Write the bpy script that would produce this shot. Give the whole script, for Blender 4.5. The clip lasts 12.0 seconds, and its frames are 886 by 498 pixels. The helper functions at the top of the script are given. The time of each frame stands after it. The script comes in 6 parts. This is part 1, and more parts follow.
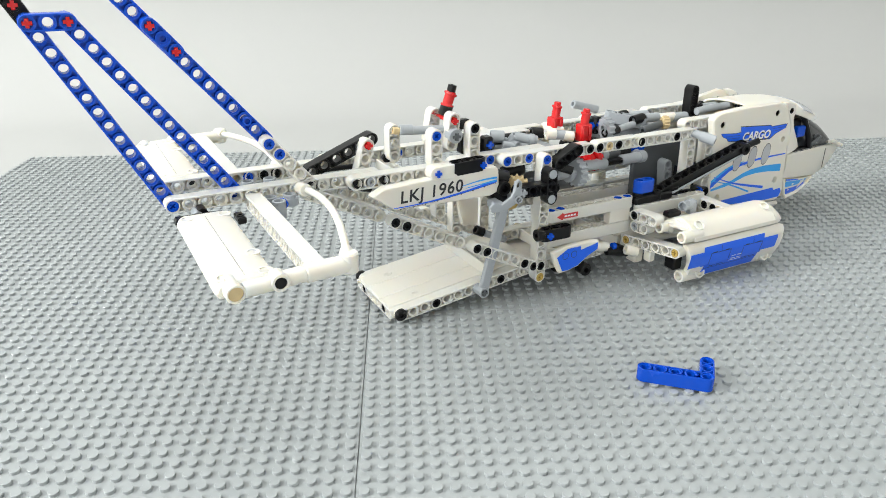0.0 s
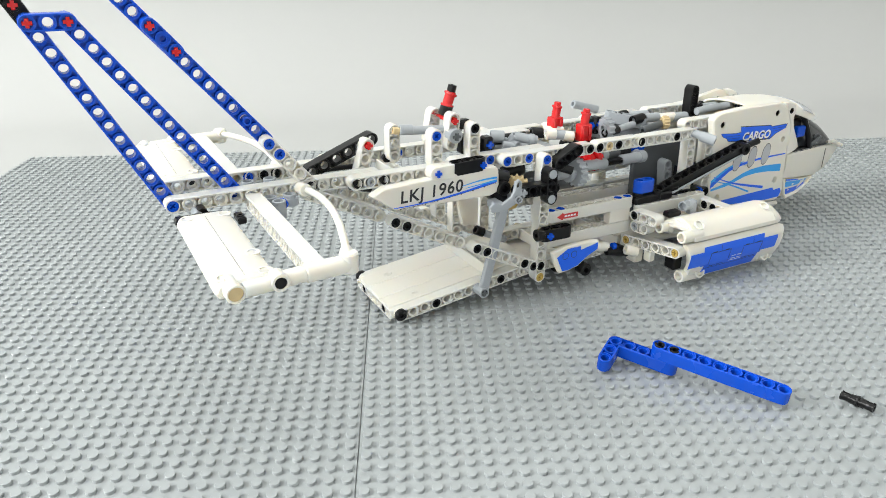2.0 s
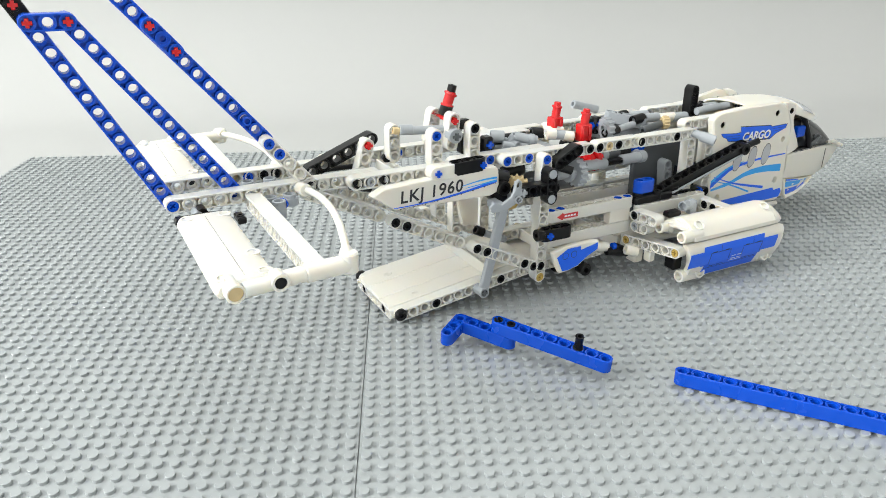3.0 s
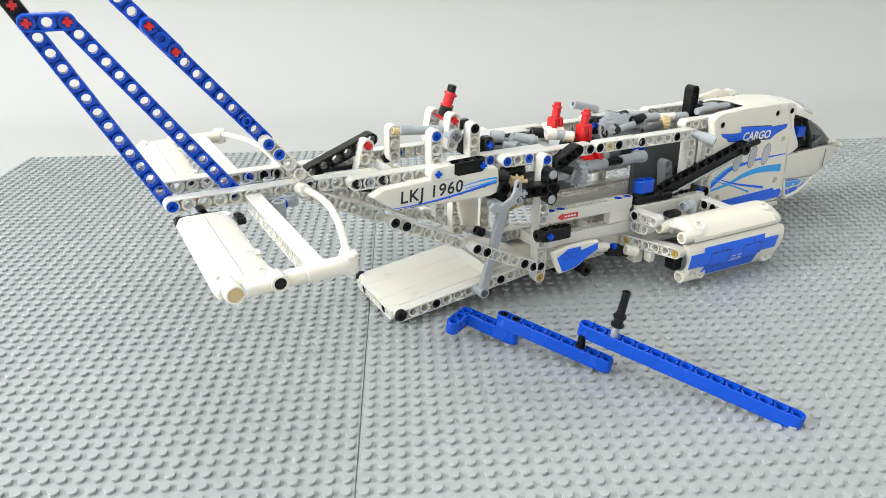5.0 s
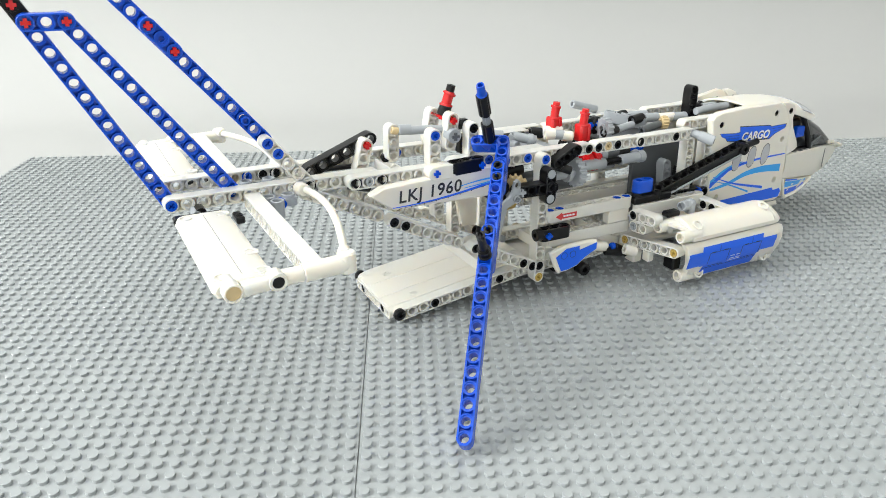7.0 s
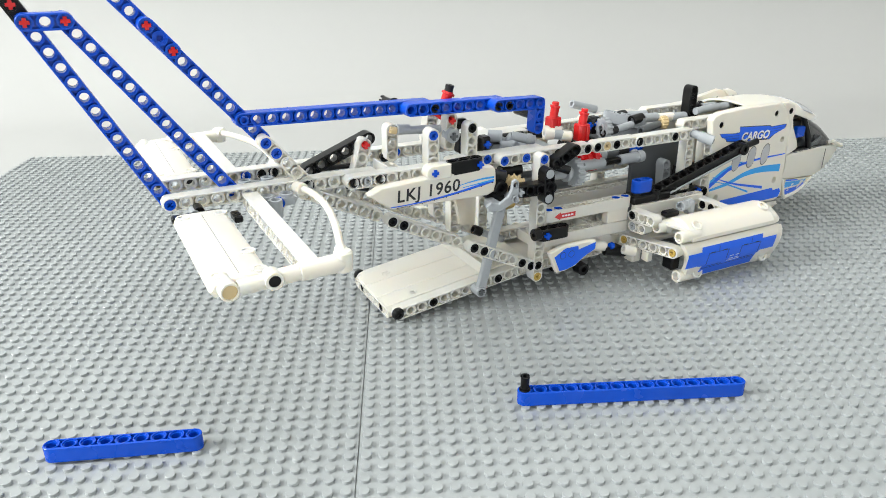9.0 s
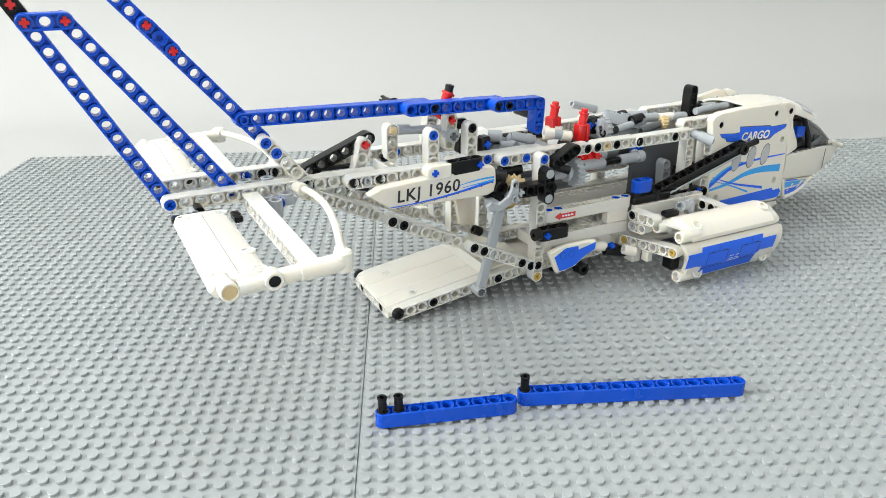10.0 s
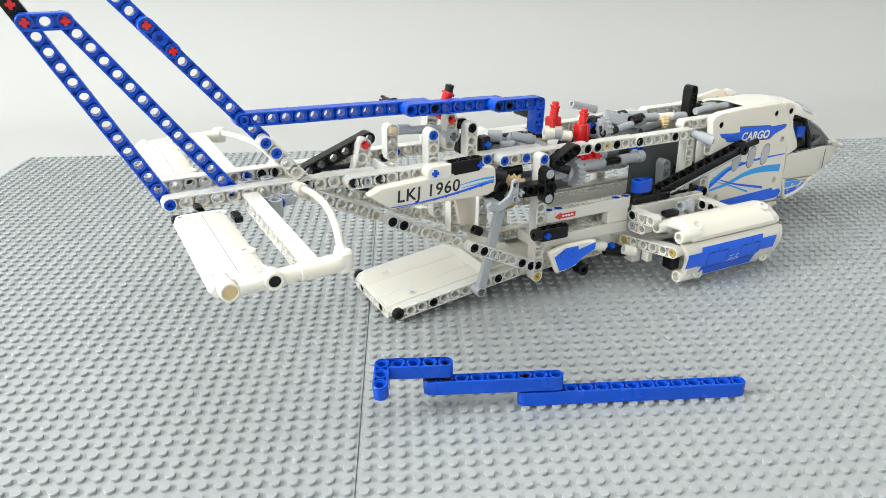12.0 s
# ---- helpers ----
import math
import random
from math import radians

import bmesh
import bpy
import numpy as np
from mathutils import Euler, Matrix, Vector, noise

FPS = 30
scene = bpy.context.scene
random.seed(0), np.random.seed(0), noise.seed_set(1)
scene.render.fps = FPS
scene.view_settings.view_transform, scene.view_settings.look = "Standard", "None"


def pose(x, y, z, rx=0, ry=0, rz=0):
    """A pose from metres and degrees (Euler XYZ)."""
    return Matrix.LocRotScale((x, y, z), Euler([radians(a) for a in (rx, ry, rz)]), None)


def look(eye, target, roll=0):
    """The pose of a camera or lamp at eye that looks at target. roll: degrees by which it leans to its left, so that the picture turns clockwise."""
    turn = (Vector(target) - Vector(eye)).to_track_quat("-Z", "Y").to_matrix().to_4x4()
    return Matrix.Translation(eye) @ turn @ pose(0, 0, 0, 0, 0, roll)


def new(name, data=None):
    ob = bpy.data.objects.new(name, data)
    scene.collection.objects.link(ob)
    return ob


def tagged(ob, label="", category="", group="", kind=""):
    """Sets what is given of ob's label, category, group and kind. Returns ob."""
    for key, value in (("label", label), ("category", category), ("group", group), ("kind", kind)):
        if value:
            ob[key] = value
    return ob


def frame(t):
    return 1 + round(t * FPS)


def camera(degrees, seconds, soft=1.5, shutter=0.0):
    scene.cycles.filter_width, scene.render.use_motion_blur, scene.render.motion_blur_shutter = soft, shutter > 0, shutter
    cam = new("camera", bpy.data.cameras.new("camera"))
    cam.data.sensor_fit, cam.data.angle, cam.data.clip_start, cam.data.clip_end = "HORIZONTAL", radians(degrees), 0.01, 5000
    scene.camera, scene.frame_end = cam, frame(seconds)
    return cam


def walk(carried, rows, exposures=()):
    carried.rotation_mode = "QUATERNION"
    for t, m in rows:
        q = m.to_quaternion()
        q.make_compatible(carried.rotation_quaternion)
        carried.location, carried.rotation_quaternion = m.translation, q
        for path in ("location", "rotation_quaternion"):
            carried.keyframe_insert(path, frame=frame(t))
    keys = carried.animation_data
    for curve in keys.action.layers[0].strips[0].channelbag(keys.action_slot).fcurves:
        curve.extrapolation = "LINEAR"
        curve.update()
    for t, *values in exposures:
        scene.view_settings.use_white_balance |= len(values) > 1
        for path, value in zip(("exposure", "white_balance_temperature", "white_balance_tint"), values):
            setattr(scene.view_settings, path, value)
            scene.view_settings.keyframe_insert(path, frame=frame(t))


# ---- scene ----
from mathutils.geometry import tessellate_polygon

S = 0.008  # one stud pitch in metres


# ---- camera ----
cam = camera(62.185, 12.0, soft=0.95)
EYE = Vector((3.264, -31.718, 28.033)) * S
AIM = EYE + Vector((0.04782, 0.91561, -0.39923)) * 0.4
walk(cam, [(0.0, look(EYE, AIM, -0.502)), (12.0, look(EYE, AIM, -0.502))], exposures=[(0.0, 0.05), (12.0, 0.1)])

# ---- light: three added area lamps, all out of view ----
world = bpy.data.worlds.new("room_air")
scene.world = world
world.use_nodes = True
wn = world.node_tree.nodes
sky = wn.new("ShaderNodeTexSky")
sky.sky_type, sky.sun_disc = "NISHITA", False
sky.sun_elevation, sky.sun_rotation = radians(40), radians(-60)
wn["Background"].inputs["Strength"].default_value = 0.1
world.node_tree.links.new(sky.outputs[0], wn["Background"].inputs["Color"])


def area_lamp(name, eye, target, w, h, power, colour):
    d = bpy.data.lights.new(name, "AREA")
    d.shape, d.size, d.size_y, d.energy, d.color = "RECTANGLE", w, h, power, colour
    ob = new(name, d)
    ob.matrix_world = look(eye, target)
    return ob


# soft key on the left, where cast shadows point; no window is built
area_lamp("added_soft_lamp", (-1.75, -0.35, 1.1), (-0.2, -0.65, 0.0), 0.8, 0.75, 51.0, (0.975, 0.99, 0.97))
# front fill added to brighten faces turned to the camera
area_lamp("added_soft_lamp", (-0.7, -2.0, 0.75), (-0.1, 0.3, 0.15), 1.6, 1.0, 12.5, (0.95, 0.975, 1.0))
# broad overhead fill added to lift the dim inner parts
area_lamp("added_top_fill", (-0.1, 0.3, 1.67), (-0.1, 0.3, 0.0), 2.4, 1.8, 18.5, (0.98, 0.99, 0.97))


# ---- materials ----
def plastic(name, col, rough=0.28, vary=0.06, bump=0.015, sss=0.0, gloss=0.5):
    m = bpy.data.materials.new(name)
    m.use_nodes = True
    nt = m.node_tree
    b = nt.nodes["Principled BSDF"]
    tc = nt.nodes.new("ShaderNodeTexCoord")
    n1 = nt.nodes.new("ShaderNodeTexNoise")
    n1.inputs["Scale"].default_value, n1.inputs["Detail"].default_value = 60.0, 3.0
    n2 = nt.nodes.new("ShaderNodeTexNoise")
    n2.inputs["Scale"].default_value, n2.inputs["Detail"].default_value = 900.0, 2.0
    nt.links.new(tc.outputs["Object"], n1.inputs["Vector"])
    nt.links.new(tc.outputs["Object"], n2.inputs["Vector"])
    info = nt.nodes.new("ShaderNodeObjectInfo")
    mixv = nt.nodes.new("ShaderNodeMath")
    mixv.operation = "MULTIPLY_ADD"
    mixv.inputs[1].default_value, mixv.inputs[2].default_value = 0.4, 0.0
    nt.links.new(info.outputs["Random"], mixv.inputs[0])
    add = nt.nodes.new("ShaderNodeMath")
    add.operation = "MULTIPLY_ADD"
    add.inputs[1].default_value = 0.6
    nt.links.new(n1.outputs["Fac"], add.inputs[0])
    nt.links.new(mixv.outputs[0], add.inputs[2])
    ramp = nt.nodes.new("ShaderNodeMix")
    ramp.data_type = "RGBA"
    ramp.inputs[6].default_value = (*[c * (1 - vary) for c in col], 1)
    ramp.inputs[7].default_value = (*[min(1, c * (1 + vary)) for c in col], 1)
    nt.links.new(add.outputs[0], ramp.inputs[0])
    nt.links.new(ramp.outputs[2], b.inputs["Base Color"])
    rr = nt.nodes.new("ShaderNodeMapRange")
    rr.inputs["To Min"].default_value, rr.inputs["To Max"].default_value = rough - 0.03, rough + 0.04
    nt.links.new(n1.outputs["Fac"], rr.inputs["Value"])
    nt.links.new(rr.outputs[0], b.inputs["Roughness"])
    bp = nt.nodes.new("ShaderNodeBump")
    bp.inputs["Strength"].default_value, bp.inputs["Distance"].default_value = bump, 0.001
    nt.links.new(n2.outputs["Fac"], bp.inputs["Height"])
    nt.links.new(bp.outputs[0], b.inputs["Normal"])
    b.inputs["IOR"].default_value = 1.53
    b.inputs["Specular IOR Level"].default_value = gloss
    if sss:
        b.inputs["Subsurface Weight"].default_value = sss
        b.inputs["Subsurface Radius"].default_value = (1.0, 0.85, 0.62)
        b.inputs["Subsurface Scale"].default_value = 0.003
    return m


WHITE = plastic("white_plastic", (0.77, 0.74, 0.665), 0.3, 0.02, 0.006, 0.6)
BLUE = plastic("blue_plastic", (0.003, 0.075, 0.57), 0.26, 0.08, gloss=0.35)
BLACK = plastic("black_plastic", (0.004, 0.004, 0.0045), 0.3, 0.2, gloss=0.3)
LGREY = plastic("light_grey_plastic", (0.36, 0.385, 0.41), 0.28, 0.05)
DGREY = plastic("dark_grey_plastic", (0.085, 0.093, 0.1), 0.3, 0.06)
RED = plastic("red_plastic", (0.58, 0.012, 0.014), 0.25, 0.06)
TAN = plastic("tan_plastic", (0.62, 0.48, 0.26), 0.3, 0.05)
AMBER = plastic("gold_plastic", (0.55, 0.38, 0.09), 0.3, 0.05)
BASE = plastic("grey_baseplate_plastic", (0.355, 0.379, 0.386), 0.32, 0.04, 0.03)
DECALBLUE = plastic("blue_sticker", (0.005, 0.125, 0.85), 0.3, 0.04)
DECALSKY = plastic("sky_blue_sticker", (0.03, 0.36, 0.86), 0.3, 0.04)
DECALINK = plastic("black_print", (0.02, 0.02, 0.022), 0.4, 0.05)
DECALWHITE = plastic("white_sticker", (0.82, 0.83, 0.83), 0.3, 0.02)
DECALRED = plastic("red_sticker", (0.6, 0.04, 0.04), 0.35, 0.05)
DECALGREY = plastic("silver_print", (0.46, 0.47, 0.49), 0.3, 0.35)
PAPER = plastic("matt_white_backdrop_paper", (0.455, 0.46, 0.452), 0.85, 0.02, 0.02)
WALLP = plastic("white_wall_paint", (0.78, 0.78, 0.76), 0.8, 0.02, 0.05)
VISOR = plastic("clear_grey_plastic", (0.5, 0.52, 0.55), 0.12, 0.1)
# opaque; its near-black colour carries the shade of the cockpit inside
SCREENDARK = plastic("opaque_dark_screen", (0.03, 0.033, 0.036), 0.12, 0.1)


# ---- mesh kit: lengths in studs, profile in x and z, thickness along y ----
def circle(cx, cz, r, n=14, a0=0.0):
    return [(cx + r * math.cos(a0 + 2 * math.pi * i / n), cz + r * math.sin(a0 + 2 * math.pi * i / n)) for i in range(n)]


def stadium(length, h, n=8):
    pts = [(length + h * math.cos(a), h * math.sin(a)) for a in np.linspace(-math.pi / 2, math.pi / 2, n + 1)]
    return pts + [(h * math.cos(a), h * math.sin(a)) for a in np.linspace(math.pi / 2, 1.5 * math.pi, n + 1)]


def shrink(loop, d):
    """The loop moved inwards by d (anticlockwise loops)."""
    out, n = [], len(loop)
    for i in range(n):
        p, q, r = Vector(loop[i - 1]), Vector(loop[i]), Vector(loop[(i + 1) % n])
        e, f = (q - p).normalized(), (r - q).normalized()
        m = Vector((-e.y - f.y, e.x + f.x))
        k = m.length_squared
        out.append(tuple(q + m * (2 * d / k if k > 0.4 else d)))
    return out


class Geo:
    def __init__(self):
        self.v, self.f = [], []

    def grow(self, verts, faces):
        k = len(self.v)
        self.v += [tuple(p) for p in verts]
        self.f += [tuple(i + k for i in f) for f in faces]
        return self

    def prism(self, outer, holes, y0, y1, ch0=0.0, ch1=0.0):
        loops = [outer] + list(holes)
        rings = []
        for y, c in ((y0, ch0), (y0 + ch0, 0), (y1 - ch1, 0), (y1, ch1)):
            rings.append([[(x, y, z) for x, z in (shrink(l, c) if c and i == 0 else l)] for i, l in enumerate(loops)])
        keep = [0] + ([1] if ch0 else []) + ([2] if ch1 else []) + [3]
        rings = [rings[i] for i in keep]
        total = sum(len(l) for l in loops)
        verts = [p for ring in rings for l in ring for p in l]
        faces = []
        for r in range(len(rings) - 1):
            base = r * total
            for i, l in enumerate(loops):
                n = len(l)
                for j in range(n):
                    a, b = base + j, base + (j + 1) % n
                    quad = (a, b, b + total, a + total)
                    faces.append(quad if i == 0 else quad[::-1])
                base += n
        for ring, off, flip in ((rings[0], 0, True), (rings[-1], (len(rings) - 1) * total, False)):
            flat = [Vector((x, z, 0)) for l in ring for x, _, z in l]
            for t in tessellate_polygon([[Vector((x, z, 0)) for x, _, z in l] for l in ring]):
                a, b, c = (flat[i] for i in t)
                up = (b - a).cross(c - a).z > 0
                t = tuple(i + off for i in t)
                faces.append(t if up != flip else t[::-1])
        # outward faces: the profile is anticlockwise in x and z, so y1 faces point to -y unless turned
        return self.grow(verts, [f[::-1] for f in faces])

    def tube(self, p, q, r, r2=None, n=14, hollow=0.0, ch=0.0):
        """A round bar from p to q; hollow: radius of a bore at its ends."""
        p, q = Vector(p), Vector(q)
        d = (q - p).normalized()
        u = d.orthogonal().normalized()
        w = d.cross(u)
        r2 = r if r2 is None else r2
        L = (q - p).length
        prof = [(ch, r - ch)] if ch else []
        prof = [(0, r - ch), (ch, r), (L - ch, r2), (L, r2 - ch)] if ch else [(0, r), (L, r2)]
        if hollow:
            k = min(0.5, L * 0.45)
            prof = [(k, 0.0), (k, hollow), (0, hollow)] + prof + [(L, hollow), (L - k, hollow), (L - k, 0.0)]
        else:
            prof = [(0, 0.0)] + prof + [(L, 0.0)]
        return self.spin(p, d, u, w, prof, n)

    def spin(self, p, d, u, w, prof, n=14):
        verts, faces = [], []
        for t, r in prof:
            for i in range(n):
                a = 2 * math.pi * i / n
                verts.append(p + d * t + (u * math.cos(a) + w * math.sin(a)) * r)
        for k in range(len(prof) - 1):
            for i in range(n):
                a, b = k * n + i, k * n + (i + 1) % n
                if prof[k][1] == 0:
                    faces.append((a, b + n, a + n))
                elif prof[k + 1][1] == 0:
                    faces.append((a, b, a + n))
                else:
                    faces.append((a, b, b + n, a + n))
        return self.grow(verts, faces)

    def box(self, lo, hi, ch=0.04):
        (x0, y0, z0), (x1, y1, z1) = lo, hi
        c = min(ch, (x1 - x0) * 0.3, (z1 - z0) * 0.3, (y1 - y0) * 0.3)
        o = [(x0 + c, z0), (x1 - c, z0), (x1, z0 + c), (x1, z1 - c), (x1 - c, z1), (x0 + c, z1), (x0, z1 - c), (x0, z0 + c)]
        return self.prism(o, [], y0, y1, c, c)

    def sweep(self, pts, r, n=10):
        pts = [Vector(p) for p in pts]
        verts, faces = [], []
        for i, p in enumerate(pts):
            d = (pts[min(i + 1, len(pts) - 1)] - pts[max(i - 1, 0)]).normalized()
            u = d.cross(Vector((0.3, 0.2, 1))).normalized()
            w = d.cross(u)
            verts += [p + (u * math.cos(2 * math.pi * k / n) + w * math.sin(2 * math.pi * k / n)) * r for k in range(n)]
        for i in range(len(pts) - 1):
            for k in range(n):
                a, b = i * n + k, i * n + (k + 1) % n
                faces.append((a, a + n, b + n, b))
        faces.append(tuple(range(n)))
        faces.append(tuple(range((len(pts) - 1) * n, len(pts) * n))[::-1])
        return self.grow(verts, faces)

    def cross(self, p, q, r=0.29, w=0.1):
        """An axle with a cross-shaped section."""
        p, q = Vector(p), Vector(q)
        d = (q - p).normalized()
        u = d.orthogonal().normalized()
        v = d.cross(u)
        if abs(d.y) > 0.7:
            u, v = (u + v).normalized(), (v - u).normalized()
        sec = [(r, -w), (r, w), (w, w), (w, r), (-w, r), (-w, w), (-r, w), (-r, -w), (-w, -w), (-w, -r), (w, -r), (w, -w)]
        verts = [e + u * a + v * b for e in (p, q) for a, b in sec]
        faces = [(i, (i + 1) % 12, 12 + (i + 1) % 12, 12 + i) for i in range(12)]
        faces += [(0, 11, 10, 9, 8, 7, 6, 5, 4, 3, 2, 1), tuple(range(12, 24))]
        return self.grow(verts, faces)

    def moved(self, m):
        self.v = [tuple(m @ Vector(p)) for p in self.v]
        return self

    def mesh(self, name, mat, angle=35):
        me = bpy.data.meshes.new(name)
        me.from_pydata([(x * S, y * S, z * S) for x, y, z in self.v], [], self.f)
        me.materials.append(mat)
        me.validate()
        bm = bmesh.new()
        bm.from_mesh(me)
        bmesh.ops.recalc_face_normals(bm, faces=bm.faces)
        bm.to_mesh(me)
        bm.free()
        me.polygons.foreach_set("use_smooth", [True] * len(me.polygons))
        me.set_sharp_from_angle(angle=radians(angle))
        return me


def part(name, geo, mat, parent, label="", m=None, angle=35):
    """One mesh object under a thing or a part; m is its pose in the parent's space."""
    me = geo if isinstance(geo, bpy.types.Mesh) else geo.mesh(name, mat, angle)
    ob = new(name, me)
    ob.parent = parent
    if m is not None:
        ob.matrix_basis = m
    return tagged(ob, label) if label else ob


def pocket(x):
    zs = (0.355, 0.18, 0.0, -0.18, -0.355)
    right = [(x + 1 - math.sqrt(0.455 ** 2 - z * z), z) for z in zs[::-1]]
    left = [(x + math.sqrt(0.455 ** 2 - z * z), z) for z in zs]
    return right + left


MESHES = {}


def beam_geo(n, bend=0):
    """A studless beam with n round holes; bend: the number of holes of a second arm at right angles from the last one."""
    g = Geo()
    holes = [(i, 0) for i in range(n)] + [(n - 1, k) for k in range(1, bend)]
    h = 0.47
    if bend:
        k = bend - 1
        e = n - 1
        arc = lambda cx, cz, a, b: [(cx + h * math.cos(t), cz + h * math.sin(t)) for t in np.linspace(a, b, 8)]
        outer = arc(0, 0, math.pi / 2, 1.5 * math.pi) + arc(e, 0, -math.pi / 2, 0) + arc(e, k, 0, math.pi) + [(e - h, h)]
        pk = [pocket(i) for i in range(n - 1)] + [[(e - z, x) for x, z in pocket(i)] for i in range(k)]
    else:
        outer = stadium(n - 1, h)
        pk = [pocket(i) for i in range(n - 1)]
    big = [circle(x, z, 0.375) for x, z in holes]
    small = [circle(x, z, 0.285) for x, z in holes]
    for s in (1, -1):
        a, b, c = 0.15 * s, 0.41 * s, 0.49 * s
        if s > 0:
            g.prism(outer, small + pk, a, b)
            g.prism(outer, big + pk, b, c, 0, 0.03)
        else:
            g.prism(outer, small + pk, b, a)
            g.prism(outer, big + pk, c, b, 0.03, 0)
    g.prism(outer, small, -0.15, 0.15)
    return g


def beam_mesh(n, mat, bend=0):
    key = (n, mat.name, bend)
    if key not in MESHES:
        MESHES[key] = beam_geo(n, bend).mesh("beam", mat)
    return MESHES[key]


def place(p, along, axis):
    """The pose with x along one way and y (the holes' axis) along the other, at p studs."""
    x = Vector(along).normalized()
    y = Vector(axis)
    y = (y - x * x.dot(y)).normalized()
    z = x.cross(y)
    m = Matrix((x, y, z)).transposed().to_4x4()
    m.translation = Vector(p) * S
    return m


def pin_geo(length=0.5, crossed=True):
    """The end of a friction pin as it sits in a hole, with a cross-shaped bore."""
    g = Geo()
    L = length
    g.spin(Vector((0, 0, 0)), Vector((0, 1, 0)), Vector((0, 0, 1)), Vector((1, 0, 0)),
           [(0, 0), (0, 0.29), (L - 0.15, 0.29), (L - 0.13, 0.365), (L - 0.03, 0.365), (L - 0.03, 0.21), (0.1, 0.21), (0.1, 0)], 16)
    for k in range(4 if crossed else 0):
        a = math.pi / 4 + k * math.pi / 2
        g.tube((0.17 * math.cos(a), 0.1, 0.17 * math.sin(a)), (0.17 * math.cos(a), L - 0.07, 0.17 * math.sin(a)), 0.085, n=6)
    return g


def pin_mesh(mat):
    key = ("pin", mat.name)
    if key not in MESHES:
        MESHES[key] = pin_geo(crossed=mat is not BLACK).mesh("pin", mat)
    return MESHES[key]


def gear_geo(teeth, r, w):
    pts = []
    for i in range(teeth):
        for f, k in ((0.0, 0.84), (0.22, 0.86), (0.36, 1.0), (0.64, 1.0), (0.78, 0.86)):
            a = 2 * math.pi * (i + f) / teeth
            pts.append((r * k * math.cos(a), r * k * math.sin(a)))
    g = Geo()
    g.prism(pts, [circle(0, 0, 0.26, 10)], -w / 2, w / 2, 0.03, 0.03)
    g.prism(circle(0, 0, 0.45, 14), [circle(0, 0, 0.26, 10)], -w / 2 - 0.12, w / 2 + 0.12)
    return g


# ---- setting: baseplates, table, backdrop, unseen room shell for bounced light ----
NEAR_STUDS = (-9, 11, -1.5, 13.5)  # the stretch whose studs are parts of their own


def in_near(u, v):
    a, b, c, d = NEAR_STUDS
    return a < u < b and c < v < d


def stud_field(u0, u1, v0, v1, n, single=False):
    us = np.arange(u0 + 0.5, u1, 1.0)
    vs = np.arange(v0 + 0.5, v1, 1.0)
    ang = np.arange(n) * 2 * math.pi / n
    ring = np.stack([np.cos(ang), np.sin(ang)], 1)
    one = np.concatenate([np.c_[ring * r, np.full(n, z)] for r, z in ((0.3, -0.2125), (0.3, -0.02), (0.28, 0.0))])
    cu, cv = np.meshgrid(us, vs)
    cen = np.array([(u, v, 0.0) for u, v in zip(cu.ravel(), cv.ravel()) if single or not in_near(u, v)])
    verts = (cen[:, None, :] + one[None]).reshape(-1, 3) * S
    f1 = [(k * n + i, k * n + (i + 1) % n, (k + 1) * n + (i + 1) % n, (k + 1) * n + i) for k in range(2) for i in range(n)]
    top = tuple(range(2 * n, 3 * n))
    faces = []
    for c in range(len(cen)):
        o = c * 3 * n
        faces += [(a + o, b + o, d + o, e + o) for a, b, d, e in f1]
        faces.append(tuple(i + o for i in top))
    me = bpy.data.meshes.new("studs")
    me.from_pydata(verts.tolist(), [], faces)
    me.materials.append(BASE)
    me.polygons.foreach_set("use_smooth", [True] * len(me.polygons))
    me.set_sharp_from_angle(angle=radians(40))
    return me


def slab(lo, hi, ch=0.03):
    return Geo().box(lo, hi, ch)


for u0 in (-48, 0, 48):
    for v0 in (-27.5, 20.5):
        near = v0 < 0 and u0 < 48
        plate = new("baseplate", slab((u0 + (0.09 if u0 == 48 else 0.03), v0 + 0.004, -0.42), (u0 + (47.92 if u0 == 0 else 47.97), v0 + 47.996, -0.2125), 0.015).mesh("baseplate", BASE))
        tagged(plate, "light grey studded plastic baseplate lying on a white table", "baseplate", "baseplates", "structure")
        studs = part("studs", stud_field(u0, u0 + 48, v0, v0 + 48, 12 if near or u0 == 0 else 10), BASE, plate)
        tagged(studs, kind="stuff")
        if v0 < 0 and u0 < 48:
            stud = stud_field(-0.5, 0.5, -0.5, 0.5, 16, True)
            for u in np.arange(u0 + 0.5, u0 + 48, 1.0):
                for v in np.arange(v0 + 0.5, v0 + 48, 1.0):
                    if in_near(u, v):
                        part("stud", stud, BASE, plate, "", Matrix.Translation((u * S, v * S, 0)))


